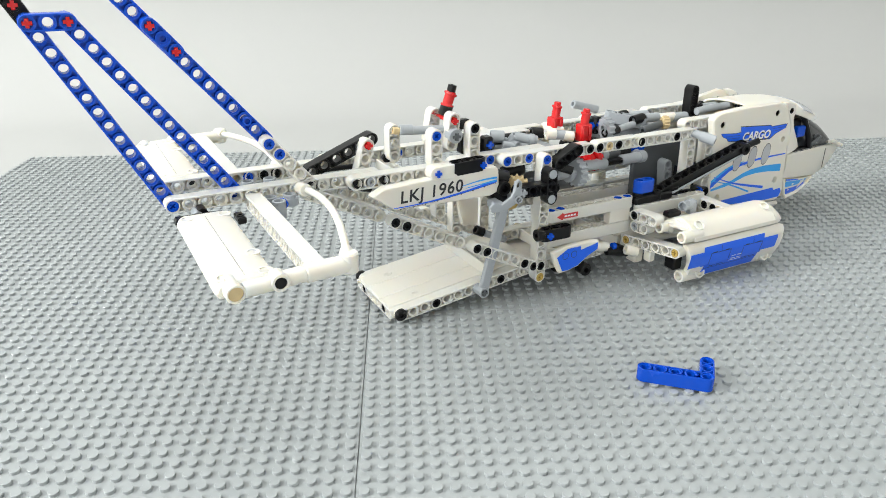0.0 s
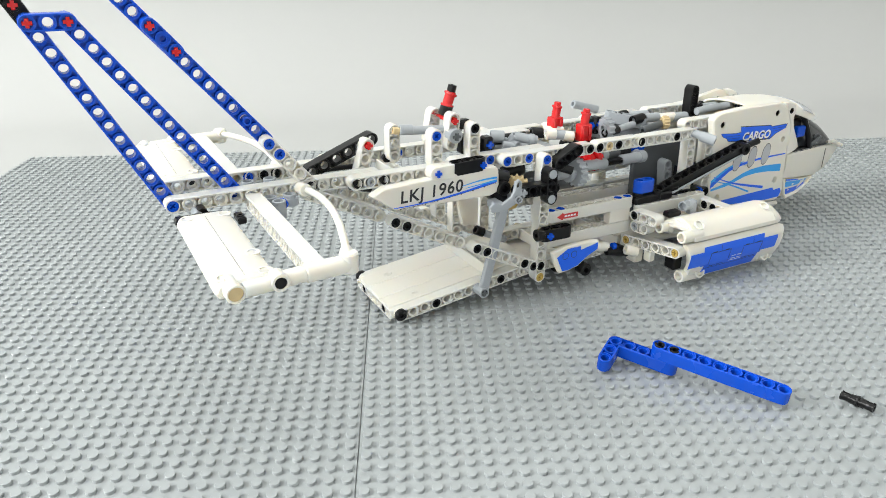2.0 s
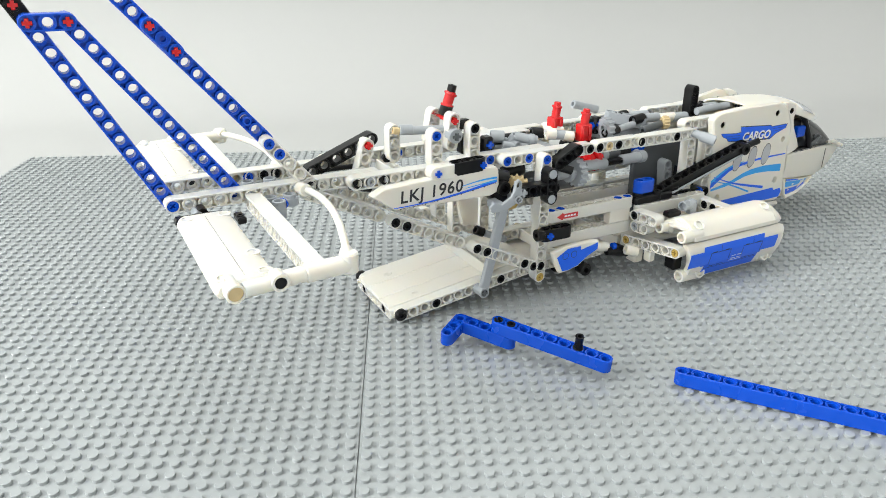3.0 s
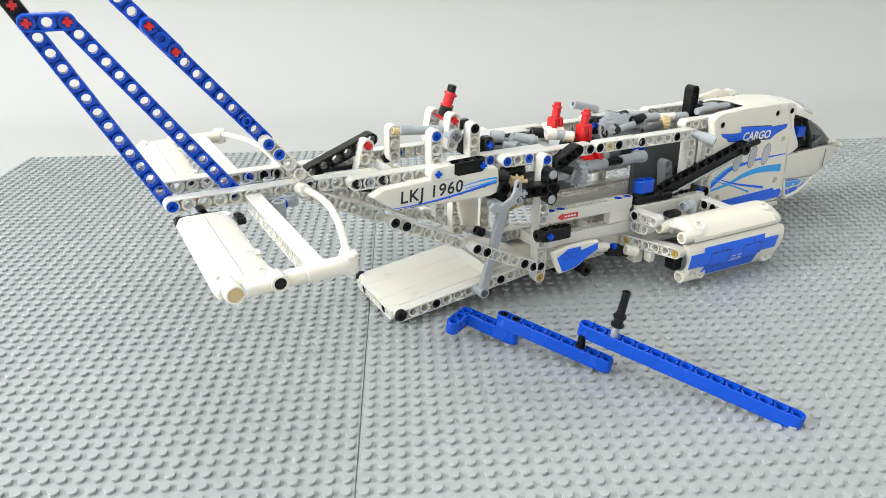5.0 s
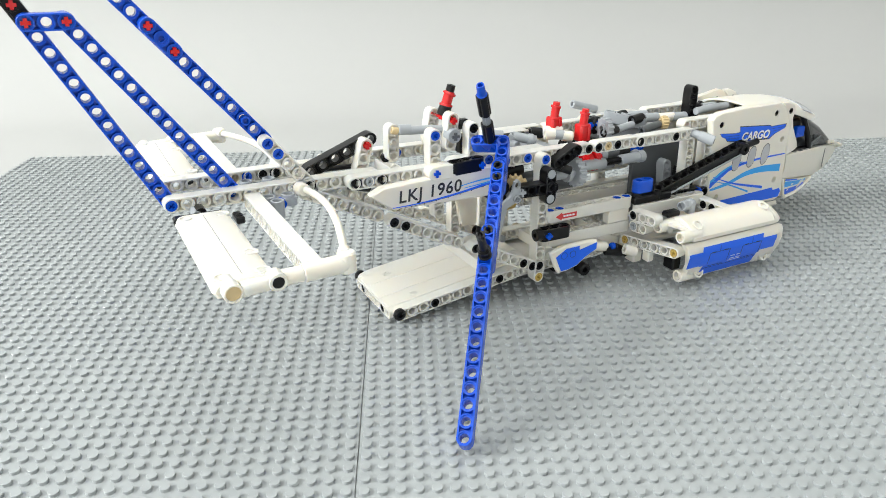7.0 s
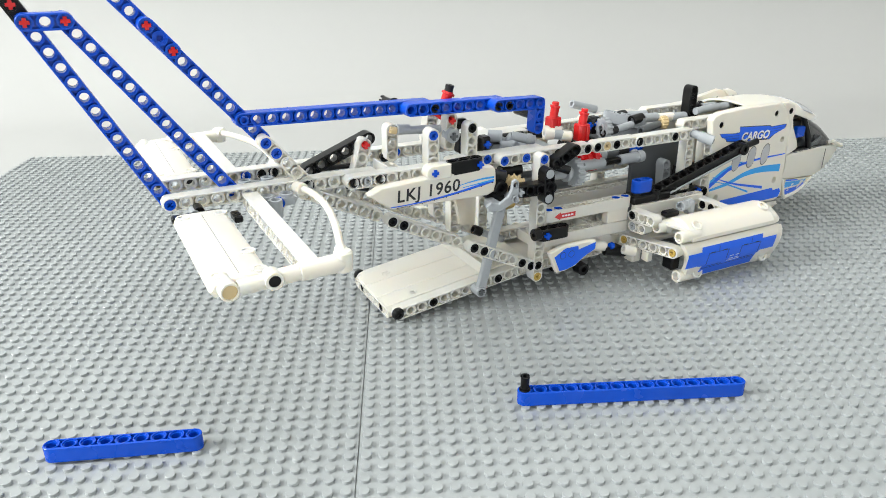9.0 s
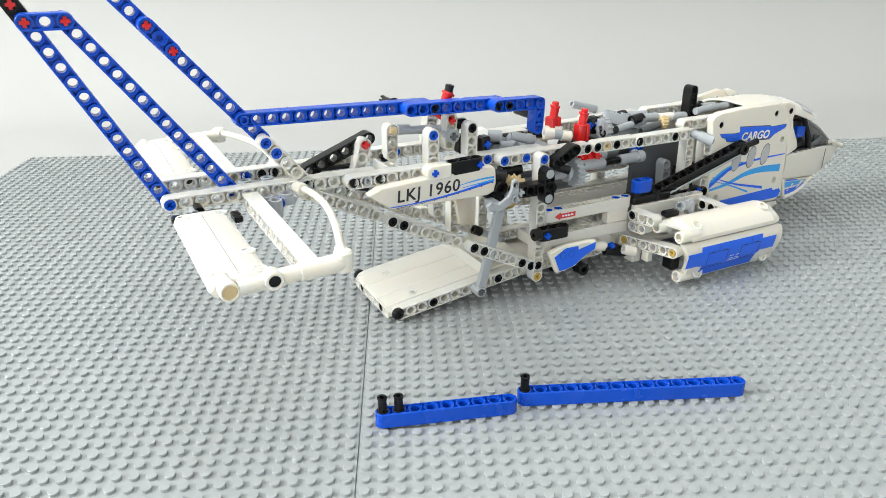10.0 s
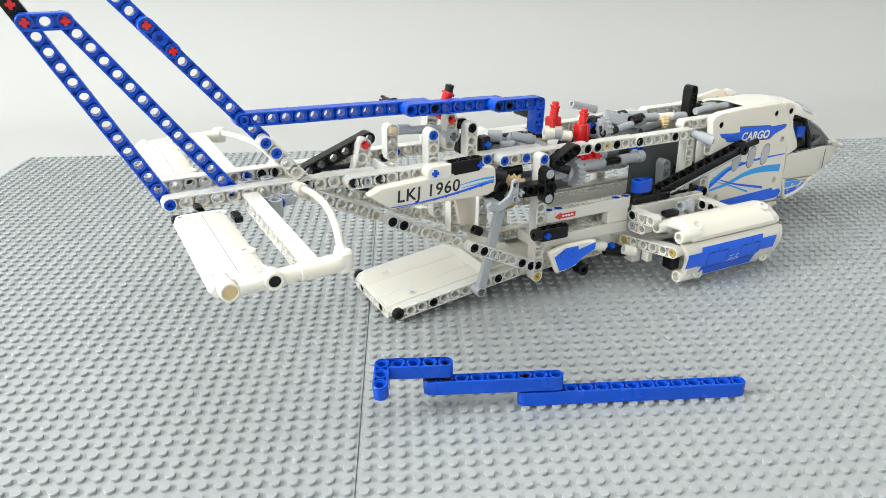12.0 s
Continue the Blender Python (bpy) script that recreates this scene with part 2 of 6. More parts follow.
def sweep_sheet():
    """Table and backdrop in one bent sheet of white paper."""
    prof = [(-60, -0.43), (84, -0.43)]
    prof += [(84 + 22 * math.sin(a), -0.43 + 22 * (1 - math.cos(a))) for a in np.linspace(0.1, math.pi / 2, 14)]
    prof += [(106, 190)]
    g = Geo()
    n = len(prof)
    verts = [(x, v, z) for x in (-170, 190) for v, z in prof] + [(x, v + (0.12 if z > 1 else 0), z - 0.12) for x in (-170, 190) for v, z in prof]
    faces = []
    for i in range(n - 1):
        faces.append((i, n + i, n + i + 1, i + 1))
        faces.append((2 * n + i, 2 * n + i + 1, 3 * n + i + 1, 3 * n + i))
    for s in (0, n):
        faces += [(s + i, s + i + 1, 2 * n + s + i + 1, 2 * n + s + i) for i in range(n - 1)]
    for e in (0, n - 1):
        faces.append((e, n + e, 3 * n + e, 2 * n + e))
    return g.grow(verts, faces)


tagged(new("backdrop", sweep_sheet().mesh("backdrop", PAPER, 60)), "matt white paper sweep behind and under the baseplates", "backdrop", kind="structure")


def room_box(name, lo, hi, label):
    k = 1 / S
    ob = new(name, slab([c * k for c in lo], [c * k for c in hi], 0.5).mesh(name, WALLP))
    return tagged(ob, label, "wall", kind="structure")


# shell out of view, added so that its white faces bounce light
room_box("floor", (-2.2, -2.4, -0.86), (2.2, 2.0, -0.76), "unseen plain floor below the table, added to close the room")
room_box("wall_back", (-2.2, 1.9, -0.75), (2.2, 2.0, 1.7), "unseen plain white wall, added to bounce light")
room_box("wall_front", (-2.2, -2.4, -0.75), (2.2, -2.3, 1.7), "unseen plain white wall, added to bounce light")
room_box("wall_side", (-2.2, -2.29, -0.75), (-2.1, 1.89, 1.7), "unseen plain white wall, added to bounce light")
room_box("wall_side", (2.1, -2.29, -0.75), (2.2, 1.89, 1.7), "unseen plain white wall, added to bounce light")
tagged(room_box("ceiling", (-2.2, -2.4, 1.71), (2.2, 2.0, 1.8), "unseen plain white ceiling, added to bounce light"), category="ceiling")

# ---- the aircraft: a along the fuselage, b across, c up, in studs ----
plane = tagged(new("toy_aircraft"), "half-built white and blue plastic cargo aircraft standing on grey baseplates", "toy aircraft")
PLANE_POSE = pose(-11.672 * S, 13.235 * S, 12.078 * S, -0.13, 0.97, 24.995)
plane.matrix_basis = PLANE_POSE
Y = (0, 1, 0)
X = (1, 0, 0)
Z = (0, 0, 1)


def beam(n, p, along, axis, mat=WHITE, name="beam", bend=0, label=""):
    return part(name, beam_mesh(n, mat, bend), mat, plane, label, place(p, along, axis))


def pin(p, axis=(0, -1, 0), mat=BLACK):
    """A pin whose visible end looks along the axis, at the hole's centre p."""
    x = Vector(axis).orthogonal()
    return part("pin", pin_mesh(mat), mat, plane, "", place(p, x, axis))


def rod(p, q, r, mat, name, hollow=0.0, label="", ch=0.03, n=14):
    return part(name, Geo().tube(p, q, r, n=n, hollow=hollow, ch=ch), mat, plane, label)


def axle(p, q, mat, name="axle", r=0.29):
    return part(name, Geo().cross(p, q, r), mat, plane)


def shape(name, outline, b0, b1, mat, label="", ch=0.06, holes=(), parent=None):
    return part(name, Geo().prism(outline, holes, b0, b1, ch, ch), mat, parent or plane, label)


def decal(name, outline, b, mat, parent, label="", th=0.012):
    return part(name, Geo().prism(outline, [], b - th, b), mat, parent, label)


# tail boom and upper side rails, near and far
for k, (b0, b1, b2) in enumerate(((0, -1, -1), (4, 5, 6))):
    beam(15, (0, b0, 0), X, Y, name="tail_beam")
    beam(11, (12, b1, 0), X, Y, name="side_rail")
    if k:
        beam(11, (20.5, 5, 0), X, Y, name="side_rail")
    else:
        beam(9, (20.5, 0, 0), X, Y, name="side_rail")
    beam(9, (24.44, b2, 0), X, Y, name="side_rail")
    beam(5, (33.44, b2, 0), X, Y, name="side_rail")
    beam(7, (37.81, b2 - 0.15 + 0.3 * k, 0.2 * k), X, Y, name="side_rail")
    beam(7, (44.2, b2 + (1 if not k else -1), 0.5 + 0.1 * k), X, Y, name="side_rail")
for a, b, m in ((0, 0, BLUE), (9.2, 0, BLACK), (12.2, -1, BLACK), (14.2, -1, BLACK), (13.2, -1, LGREY), (23.5, 0, BLUE), (24.44, -1, BLUE), (26.44, -1, BLUE),
                (29.44, -1, BLACK), (32.44, -1, BLACK), (33.44, -1, BLACK), (34.44, -1, TAN), (35.44, -1, BLACK), (37.81, -1.15, BLACK), (41.81, -1.15, BLACK), (46.9, -0.6, BLACK),
                (6.9, 4, BLACK), (7.8, 4, BLACK), (5.8, 4, BLUE), (18, 5, BLUE), (29, 6, BLACK), (31, 6, BLACK), (38, 6, BLACK), (42, 6, BLACK), (46, 6, BLACK)):
    pin((a, b, 0), mat=m)

# diagonal struts of the ramp opening, and upright posts
D = (0.902, 0, -0.432)
for s, bs in ((1, (0, -1, -2)), (-1, (5, 6, 7))):
    beam(7, (8.75, bs[0], -0.46), D, Y, name="diagonal_strut")
    beam(7, (14.96, bs[1], -3.37), D, Y, name="diagonal_strut")
    beam(7, (21.35, bs[2], -6.3), D, Y, name="diagonal_strut")
    beam(11, (27.45, bs[2], 0), (0, 0, -1), Y, name="post")
for a, b, c in ((14.96, -1, -3.37), (15.86, -1, -3.80), (21.35, -2, -6.3), (22.25, -2, -6.73), (25.86, -2, -8.46), (26.76, -2, -8.9), (27.45, -2, -9)):
    pin((a, b, c))
pin((27.45, -2, 0), mat=BLUE)
pin((27.45, -2, -10), mat=AMBER)

# fin: three blue booms over the tail
F1 = (-0.467, 0, 0.884)
F2 = (-0.591, 0, 0.807)
F3 = (-0.645, 0, 0.764)
beam(14, (0.01, 1, -0.1), F1, Y, BLUE, "fin_boom", label="blue beam of the raked tail fin")
beam(15, (4.18, 1, 0.08), F2, Y, BLUE, "fin_boom", label="blue beam of the raked tail fin")
beam(15, (6.56, 1, 3.32), F3, Y, BLUE, "fin_boom", label="blue beam of the raked tail fin")
beam(5, (6.45, 0, 3.27), (0.648, 0, -0.762), Y, WHITE, "fin_foot")
pin((6.45, 0, 3.27), mat=BLUE)
pin((7.1, 0, 2.51), mat=BLUE)
beam(3, (-6.02, 0, 11.4), X, Y, BLUE, "fin_link")
beam(3, (1.43, 0, 9.46), F3, Y, BLUE, "fin_link")
beam(3, (-6.06, 1, 11.39), F1, Y, BLACK, "fin_cap")
rod((0.79, -0.35, 10.22), (0.79, 0.4, 10.22), 0.31, BLUE, "axle_pin", 0.18)
for p in ((-6.02, 0, 11.4), (-4.02, 0, 11.4), (1.43, 0, 9.46), (0.14, 0, 10.99), (-6.53, 1, 12.27)):
    rod((p[0], p[1] - 0.3, p[2]), (p[0], p[1] + 0.3, p[2]), 0.31, BLUE if p[1] < 0.5 else BLACK, "axle_sleeve")
    axle((p[0], p[1] - 0.55, p[2]), (p[0], p[1] + 0.3, p[2]), RED, "red_axle", 0.25)
rod((5.35, 0.9, 4.75), (5.35, 0.2, 4.75), 0.3, BLUE, "axle_pin", 0.18)

# tailplane: two panels, arms and bowed tips
for s in (1, -1):
    o = 0 if s > 0 else 4
    f = lambda b: o + s * b
    side = lambda b0, b1: (min(f(b0), f(b1)), max(f(b0), f(b1)))
    wing = tagged(part("tailplane", Geo().tube((1.3, f(-0.3), -0.5), (1.3, f(-1.6), -0.5), 0.3), LGREY, plane), "white panelled tailplane half")
    b0, b1 = side(-13.1, -2.3)
    g = Geo().prism([(0.05, -0.95), (2.8, -0.95), (3.1, -0.65), (2.95, -0.22), (2.65, -0.06), (0.3, -0.06), (-0.02, -0.22), (-0.2, -0.6)], [], b0, b1, 0.12, 0.12)
    part("panel", g, WHITE, wing)
    for a, bb in ((0.35, -3.0), (2.6, -3.0), (0.4, -12.4), (2.55, -12.4), (2.6, -9.8)):
        part("boss", Geo().tube((a, f(bb), -0.14), (a, f(bb), -0.025), 0.42, hollow=0.29, n=16), WHITE, wing)
        part("boss_floor", Geo().tube((a, f(bb), -0.14), (a, f(bb), -0.075), 0.29, n=16), WHITE, wing)
    part("panel_seam", Geo().box((1.45, b0 + 0.6, -0.068), (1.475, b1 - 0.6, -0.056), 0.002), DGREY, wing)
    lo, hi = side(-2.28, -1.5)
    part("hinge_bar", Geo().box((-0.2, lo, -0.8), (2.9, hi, -0.3), 0.1), BLACK, wing)
    part("hinge_bar", Geo().tube((1.6, f(-1.5), -0.4), (1.6, f(-0.5), -0.4), 0.34, n=14, ch=0.03), BLACK, wing)
    part("hinge_block", Geo().box((3.4, *side(-3.1, -1.8)[:1], -0.95), (3.95, side(-3.1, -1.8)[1], -0.5), 0.08), BLACK, wing)
    part("hinge_pin", Geo().tube((3.68, f(-2.6), -0.6), (3.68, f(-2.6), -0.44), 0.25, n=14, hollow=0.15, ch=0.02), BLACK, wing)
    ob = part("spar", beam_mesh(13, WHITE), WHITE, wing, "", place((5.08, f(-0.75), -0.42), (0, -s, 0), X))
    part("spar_cover", Geo().box((4.56, side(-12.9, -0.3)[0], 0.03), (5.6, side(-12.9, -0.3)[1], 0.11), 0.03), WHITE, wing)
    part("tip_tube", Geo().tube((1.15, f(-13.4), -0.5), (3.2, f(-13.35), -0.38), 0.42, hollow=0.3, n=18, ch=0.04), WHITE, wing)
    part("tip_tube", Geo().tube((2.7, f(-13.3), -0.38), (4.4, f(-13.25), -0.33), 0.45, n=18, ch=0.04), WHITE, wing)
    part("tip_tube", Geo().tube((4.38, f(-13.25), -0.33), (6.9, f(-13.2), -0.25), 0.52, n=18, ch=0.06), WHITE, wing)
    part("tip_collar", Geo().tube((0.62, f(-12.2), -0.5), (0.7, f(-13.75), -0.5), 0.52, hollow=0.4, n=20, ch=0.04), WHITE, wing)
    part("tip_plug", Geo().tube((0.68, f(-13.3), -0.5), (0.7, f(-13.62), -0.5), 0.4, n=18), TAN, wing)
    part("tip_collar", Geo().tube((2.95, f(-13.85), -0.33), (2.95, f(-12.9), -0.33), 0.5, hollow=0.33, n=18, ch=0.04), WHITE, wing)
    # black disc stands in for the dark of an open hole
    part("tip_pin", Geo().tube((2.95, f(-13.79), -0.33), (2.95, f(-13.3), -0.33), 0.33, n=14, ch=0.02), BLACK, wing)
    part("tip_joint", Geo().tube((6.85, f(-13.2), -0.78), (6.85, f(-13.2), 0.42), 0.52, n=18, ch=0.1), WHITE, wing)
    arc = [(8.35 + 0.5 * math.sin(math.pi * t ** 0.8) - 1.5 * t ** 1.6, f(-0.8 - 12.2 * t), 0.08 + 0.3 * math.sin(math.pi * t)) for t in np.linspace(0, 1, 22)]
    part("bowed_tip", Geo().sweep(arc, 0.23, 12), WHITE, wing)
    part("bow_end", Geo().tube((7.0, f(-12.4), 0.15), (6.86, f(-13.1), 0.12), 0.36, n=16, ch=0.05), WHITE, wing)
    part("bow_collar", Geo().tube((8.3, f(-0.45), 0.0), (8.4, f(-1.5), 0.12), 0.44, n=16, ch=0.06), WHITE, wing)
    for a, bb, c0 in ((6.1, -0.95, -0.9), (6.35, -2.0, -1.35), (7.4, -0.95, -0.9), (7.2, 0.9, -0.9), (5.6, 0.9, -0.9)):
        part("grey_block", Geo().tube((a, f(bb), c0), (a, f(bb), -0.12), 0.46, hollow=0.31, n=16, ch=0.03), LGREY, wing)
    part("grey_block", Geo().box((5.9, *side(-1.4, -0.6)[:1], -0.9), (7.9, side(-1.4, -0.6)[1], -0.3), 0.08), LGREY, wing)
    part("blue_pin", Geo().tube((6.75, f(-1.75), -0.55), (6.75, f(-1.2), -0.55), 0.33, n=14, hollow=0.2, ch=0.02), BLUE, wing)

# loading ramp
R = Vector((0.991, 0, 0.134))
UPR = Vector((-0.134, 0, 0.991))
ramp = Vector((15.35, 0, -11.12))
for b in (-1, 6):
    beam(13, ramp + Vector((0, b, 0)), R, Y, name="ramp_beam")
for k, (b0, b1) in enumerate(((-0.48, 1.3), (1.32, 3.68), (3.7, 5.48))):
    m = place(ramp, R, Y)
    part("ramp_panel", Geo().box((-0.62 if k != 1 else -0.68, b0, 0.3), (12.4, b1, 0.54), 0.05), WHITE, plane, "", m)
beam(7, ramp + Vector((-0.25, -0.5, -0.02)), Y, R, name="ramp_edge")
for b in (0.5, 4.4):
    pin(ramp + Vector((-0.25, b, -0.02)), (-1, 0, 0))
for t in (3, 9):
    pin(ramp + R * t + Vector((0, -1, 0)))
for a, b in ((2.0, 0.2), (1.6, 4.6), (10.0, 0.3)):
    p = ramp + R * a + UPR * 0.52 + Vector((0, b, 0))
    rod(p, p + UPR * 0.05, 0.36, WHITE, "boss", 0.22)
for b in (-1.45, 6.5):
    part("ramp_roller", Geo().tube(ramp + Vector((-0.1, b - 0.2, 0.1)), ramp + Vector((-0.1, b + 0.25, 0.1)), 0.5, hollow=0.2, n=18, ch=0.12), BLACK, plane)
beam(9, (26.5, -1, -9.6), (1, 0, 0.03), Y, name="sill_beam")
beam(9, (26.5, 6, -9.6), (1, 0, 0.03), Y, name="sill_beam")
part("ramp_strut", Geo().prism([(-0.42, 0), (0.42, 0), (0.38, 1.2), (0.42, 7.2), (-0.42, 7.2), (-0.38, 1.2)], [], -0.22, 0.22, 0.06, 0.06), LGREY, plane, "grey ramp strut with a forked end", place((22.1, -2.2, -10.3), (0.973, 0, -0.23), Y))
rod((22.05, -2.6, -10.2), (22.05, -1.4, -10.2), 0.44, LGREY, "strut_foot", 0.3)
axle((22.05, -2.62, -10.2), (22.05, -2.0, -10.2), DGREY, "foot_axle", 0.28)
FORK = [(22.5, -3.45), (23.6, -3.55), (24.75, -2.98), (25.1, -2.25), (25.05, -1.4), (24.8, -1.2), (24.5, -1.35), (24.42, -2.0), (24.15, -2.5), (23.4, -2.95), (22.7, -2.7), (22.3, -3.0)]
for b in (-3.75, -2.3):
    k = -0.66 * (b + 2.65)
    part("strut_fork", Geo().prism([(a - k, c + 0.6 * k) for a, c in FORK], [circle(24.7 - k, -2.7 + 0.6 * k, 0.28), circle(24.8 - k, -1.65 + 0.6 * k, 0.25)], b, b + 0.3, 0.05, 0.05), LGREY, plane)
part("fork_bridge", Geo().box((22.3, -3.6, -3.1), (23.1, -2.0, -2.5), 0.1), LGREY, plane)
rod((24.0, -3.9, -2.3), (24.5, -1.9, -2.6), 0.3, LGREY, "fork_pin", 0.2)

# registration panel on the tail boom
reg = shape("registration_panel", [(12.73, -0.78), (14.5, -2.05), (17.2, -2.08), (22.4, -2.15), (22.95, -1.95), (23.15, -1.5), (23.05, -0.25), (22.85, 0.05), (22.2, 0.15), (18.1, -0.06), (13.68, -0.31)], -2.45, -1.65, WHITE, "white side panel with a blue swoosh and black lettering", 0.09)


def lettering(name, body, size, m, mat, parent, shear=0.0, bold=0.0, spread=1.0):
    cu = bpy.data.curves.new(name, "FONT")
    cu.body, cu.size, cu.shear, cu.extrude, cu.offset = body, size * S, shear, 0.00002, bold * S
    cu.space_character = spread
    tmp = new(name, cu)
    me = bpy.data.meshes.new_from_object(tmp.evaluated_get(bpy.context.evaluated_depsgraph_get()))
    bpy.data.objects.remove(tmp)
    me.materials.clear()
    me.materials.append(mat)
    return part(name, me, mat, parent, "", m)


def facing_b(a, b, c, tilt=0.0):
    """The pose of lettering that is read from the near side: x along the fuselage, its face to -b."""
    m = pose(0, 0, 0, 0, -tilt, 0) @ pose(0, 0, 0, 90, 0, 0)
    m.translation = Vector((a, b, c)) * S
    return m


def ribbon(line, w0, w1):
    """A tapering band along a line of (a, c) points."""
    top, bot = [], []
    n = len(line) - 1
    for i, (x, z) in enumerate(line):
        w = (w0 + (w1 - w0) * i / n) / 2
        top.append((x, z + w))
        bot.append((x, z - w))
    return bot + top[::-1]


lettering("registration_lettering", "LKJ 1960", 1.27, facing_b(14.85, -2.462, -1.58, 2.5), DECALINK, reg, 0.12, 0.022, 1.1)
swoosh = [(14.4 + 8.5 * t, -1.86 - 0.05 * math.sin(3.6 * t) + 0.82 * t ** 1.7) for t in np.linspace(0, 1, 20)]
decal("swoosh", ribbon(swoosh, 0.06, 0.2), -2.455, DECALBLUE, reg)
decal("swoosh", ribbon([(19.9 + 3.0 * t, -1.02 + 0.26 * math.sin(1.9 * t)) for t in np.linspace(0, 1, 8)], 0.05, 0.16), -2.456, DECALSKY, reg)
decal("swoosh", ribbon([(20.2 + 2.7 * t, -1.22 + 0.24 * t) for t in np.linspace(0, 1, 6)], 0.04, 0.14), -2.457, DECALSKY, reg)
decal("rivet_line", ribbon([(14.9 + 7.9 * t, -1.98 + 0.82 * t ** 1.6) for t in np.linspace(0, 1, 12)], 0.025, 0.025), -2.4555, DECALINK, reg)
for t in np.linspace(0, 1, 9):
    decal("rivet", circle(14.9 + 7.9 * t, -1.98 + 0.82 * t ** 1.6 - 0.03, 0.045, 8), -2.458, DECALINK, reg)
shape("panel_bracket", [(17.8 + 0.54 * math.cos(t), 0.2 + 0.54 * math.sin(t)) for t in np.linspace(math.pi / 2, 1.5 * math.pi, 12)] + [(19.25, -0.3), (19.25, 0.74)], -2.5, -1.5, WHITE, "", 0.06)
rod((18.75, -2.0, 0.7), (18.75, -2.0, 0.76), 0.4, WHITE, "bracket_rim", 0.28)
axle((17.9, -2.62, 0.2), (17.9, -2.3, 0.2), BLUE, "blue_axle", 0.26)
beam(3, (19.55, -2, 0.3), (1, 0, 0.04), Z, BLACK, "black_liftarm")
axle((21.65, -2.62, 0.35), (21.65, -2.3, 0.35), BLUE, "blue_axle", 0.26)


# ---- front fuselage ----
ALONG = Matrix(((0, 1, 0, 0), (1, 0, 0, 0), (0, 0, 1, 0), (0, 0, 0, 1)))


def bar(profile, a0, a1, ch=0.05, holes=()):
    """A solid with a profile in (b, c), drawn out along the fuselage."""
    return Geo().prism(profile, holes, a0, a1, ch, ch).moved(ALONG)


def loft(sections):
    """A closed skin over rings of points."""
    g = Geo()
    n = len(sections[0])
    verts = [p for s in sections for p in s]
    faces = []
    for k in range(len(sections) - 1):
        for i in range(n):
            a, b = k * n + i, k * n + (i + 1) % n
            faces.append((a, b, b + n, a + n))
    faces.append(tuple(range(n))[::-1])
    faces.append(tuple(range((len(sections) - 1) * n, len(sections) * n)))
    return g.grow(verts, faces)


def oval(a, c, ra, rc, lean, n=20):
    return [(a + ra * math.cos(t) + lean * rc * math.sin(t), c + rc * math.copysign(abs(math.sin(t)) ** 0.8, math.sin(t))) for t in np.linspace(0, 2 * math.pi, n, endpoint=False)]


# side panels with printed stripes
SIDE = [(46.9, -7.2), (48.8, -7.65), (56.5, -8.2), (57.25, -7.9), (57.4, -7.2), (57.2, -6.2), (57.15, -5.0), (57.0, -3.6), (56.85, -2.9), (57.0, -2.0), (56.85, -0.6), (56.3, 0.5), (55.9, 1.1), (55.3, 1.6), (54.8, 1.75), (50.1, 1.7), (47.2, 1.5), (46.5, 1.3), (46.15, 0.9), (46.45, -0.5), (46.85, -5.3)]
HOLES = [circle(47.45, 0.38, 0.3), circle(54.6, 0.75, 0.3), circle(56.0, -1.9, 0.28), circle(48.1, -6.6, 0.32), circle(55.9, -5.95, 0.32)]
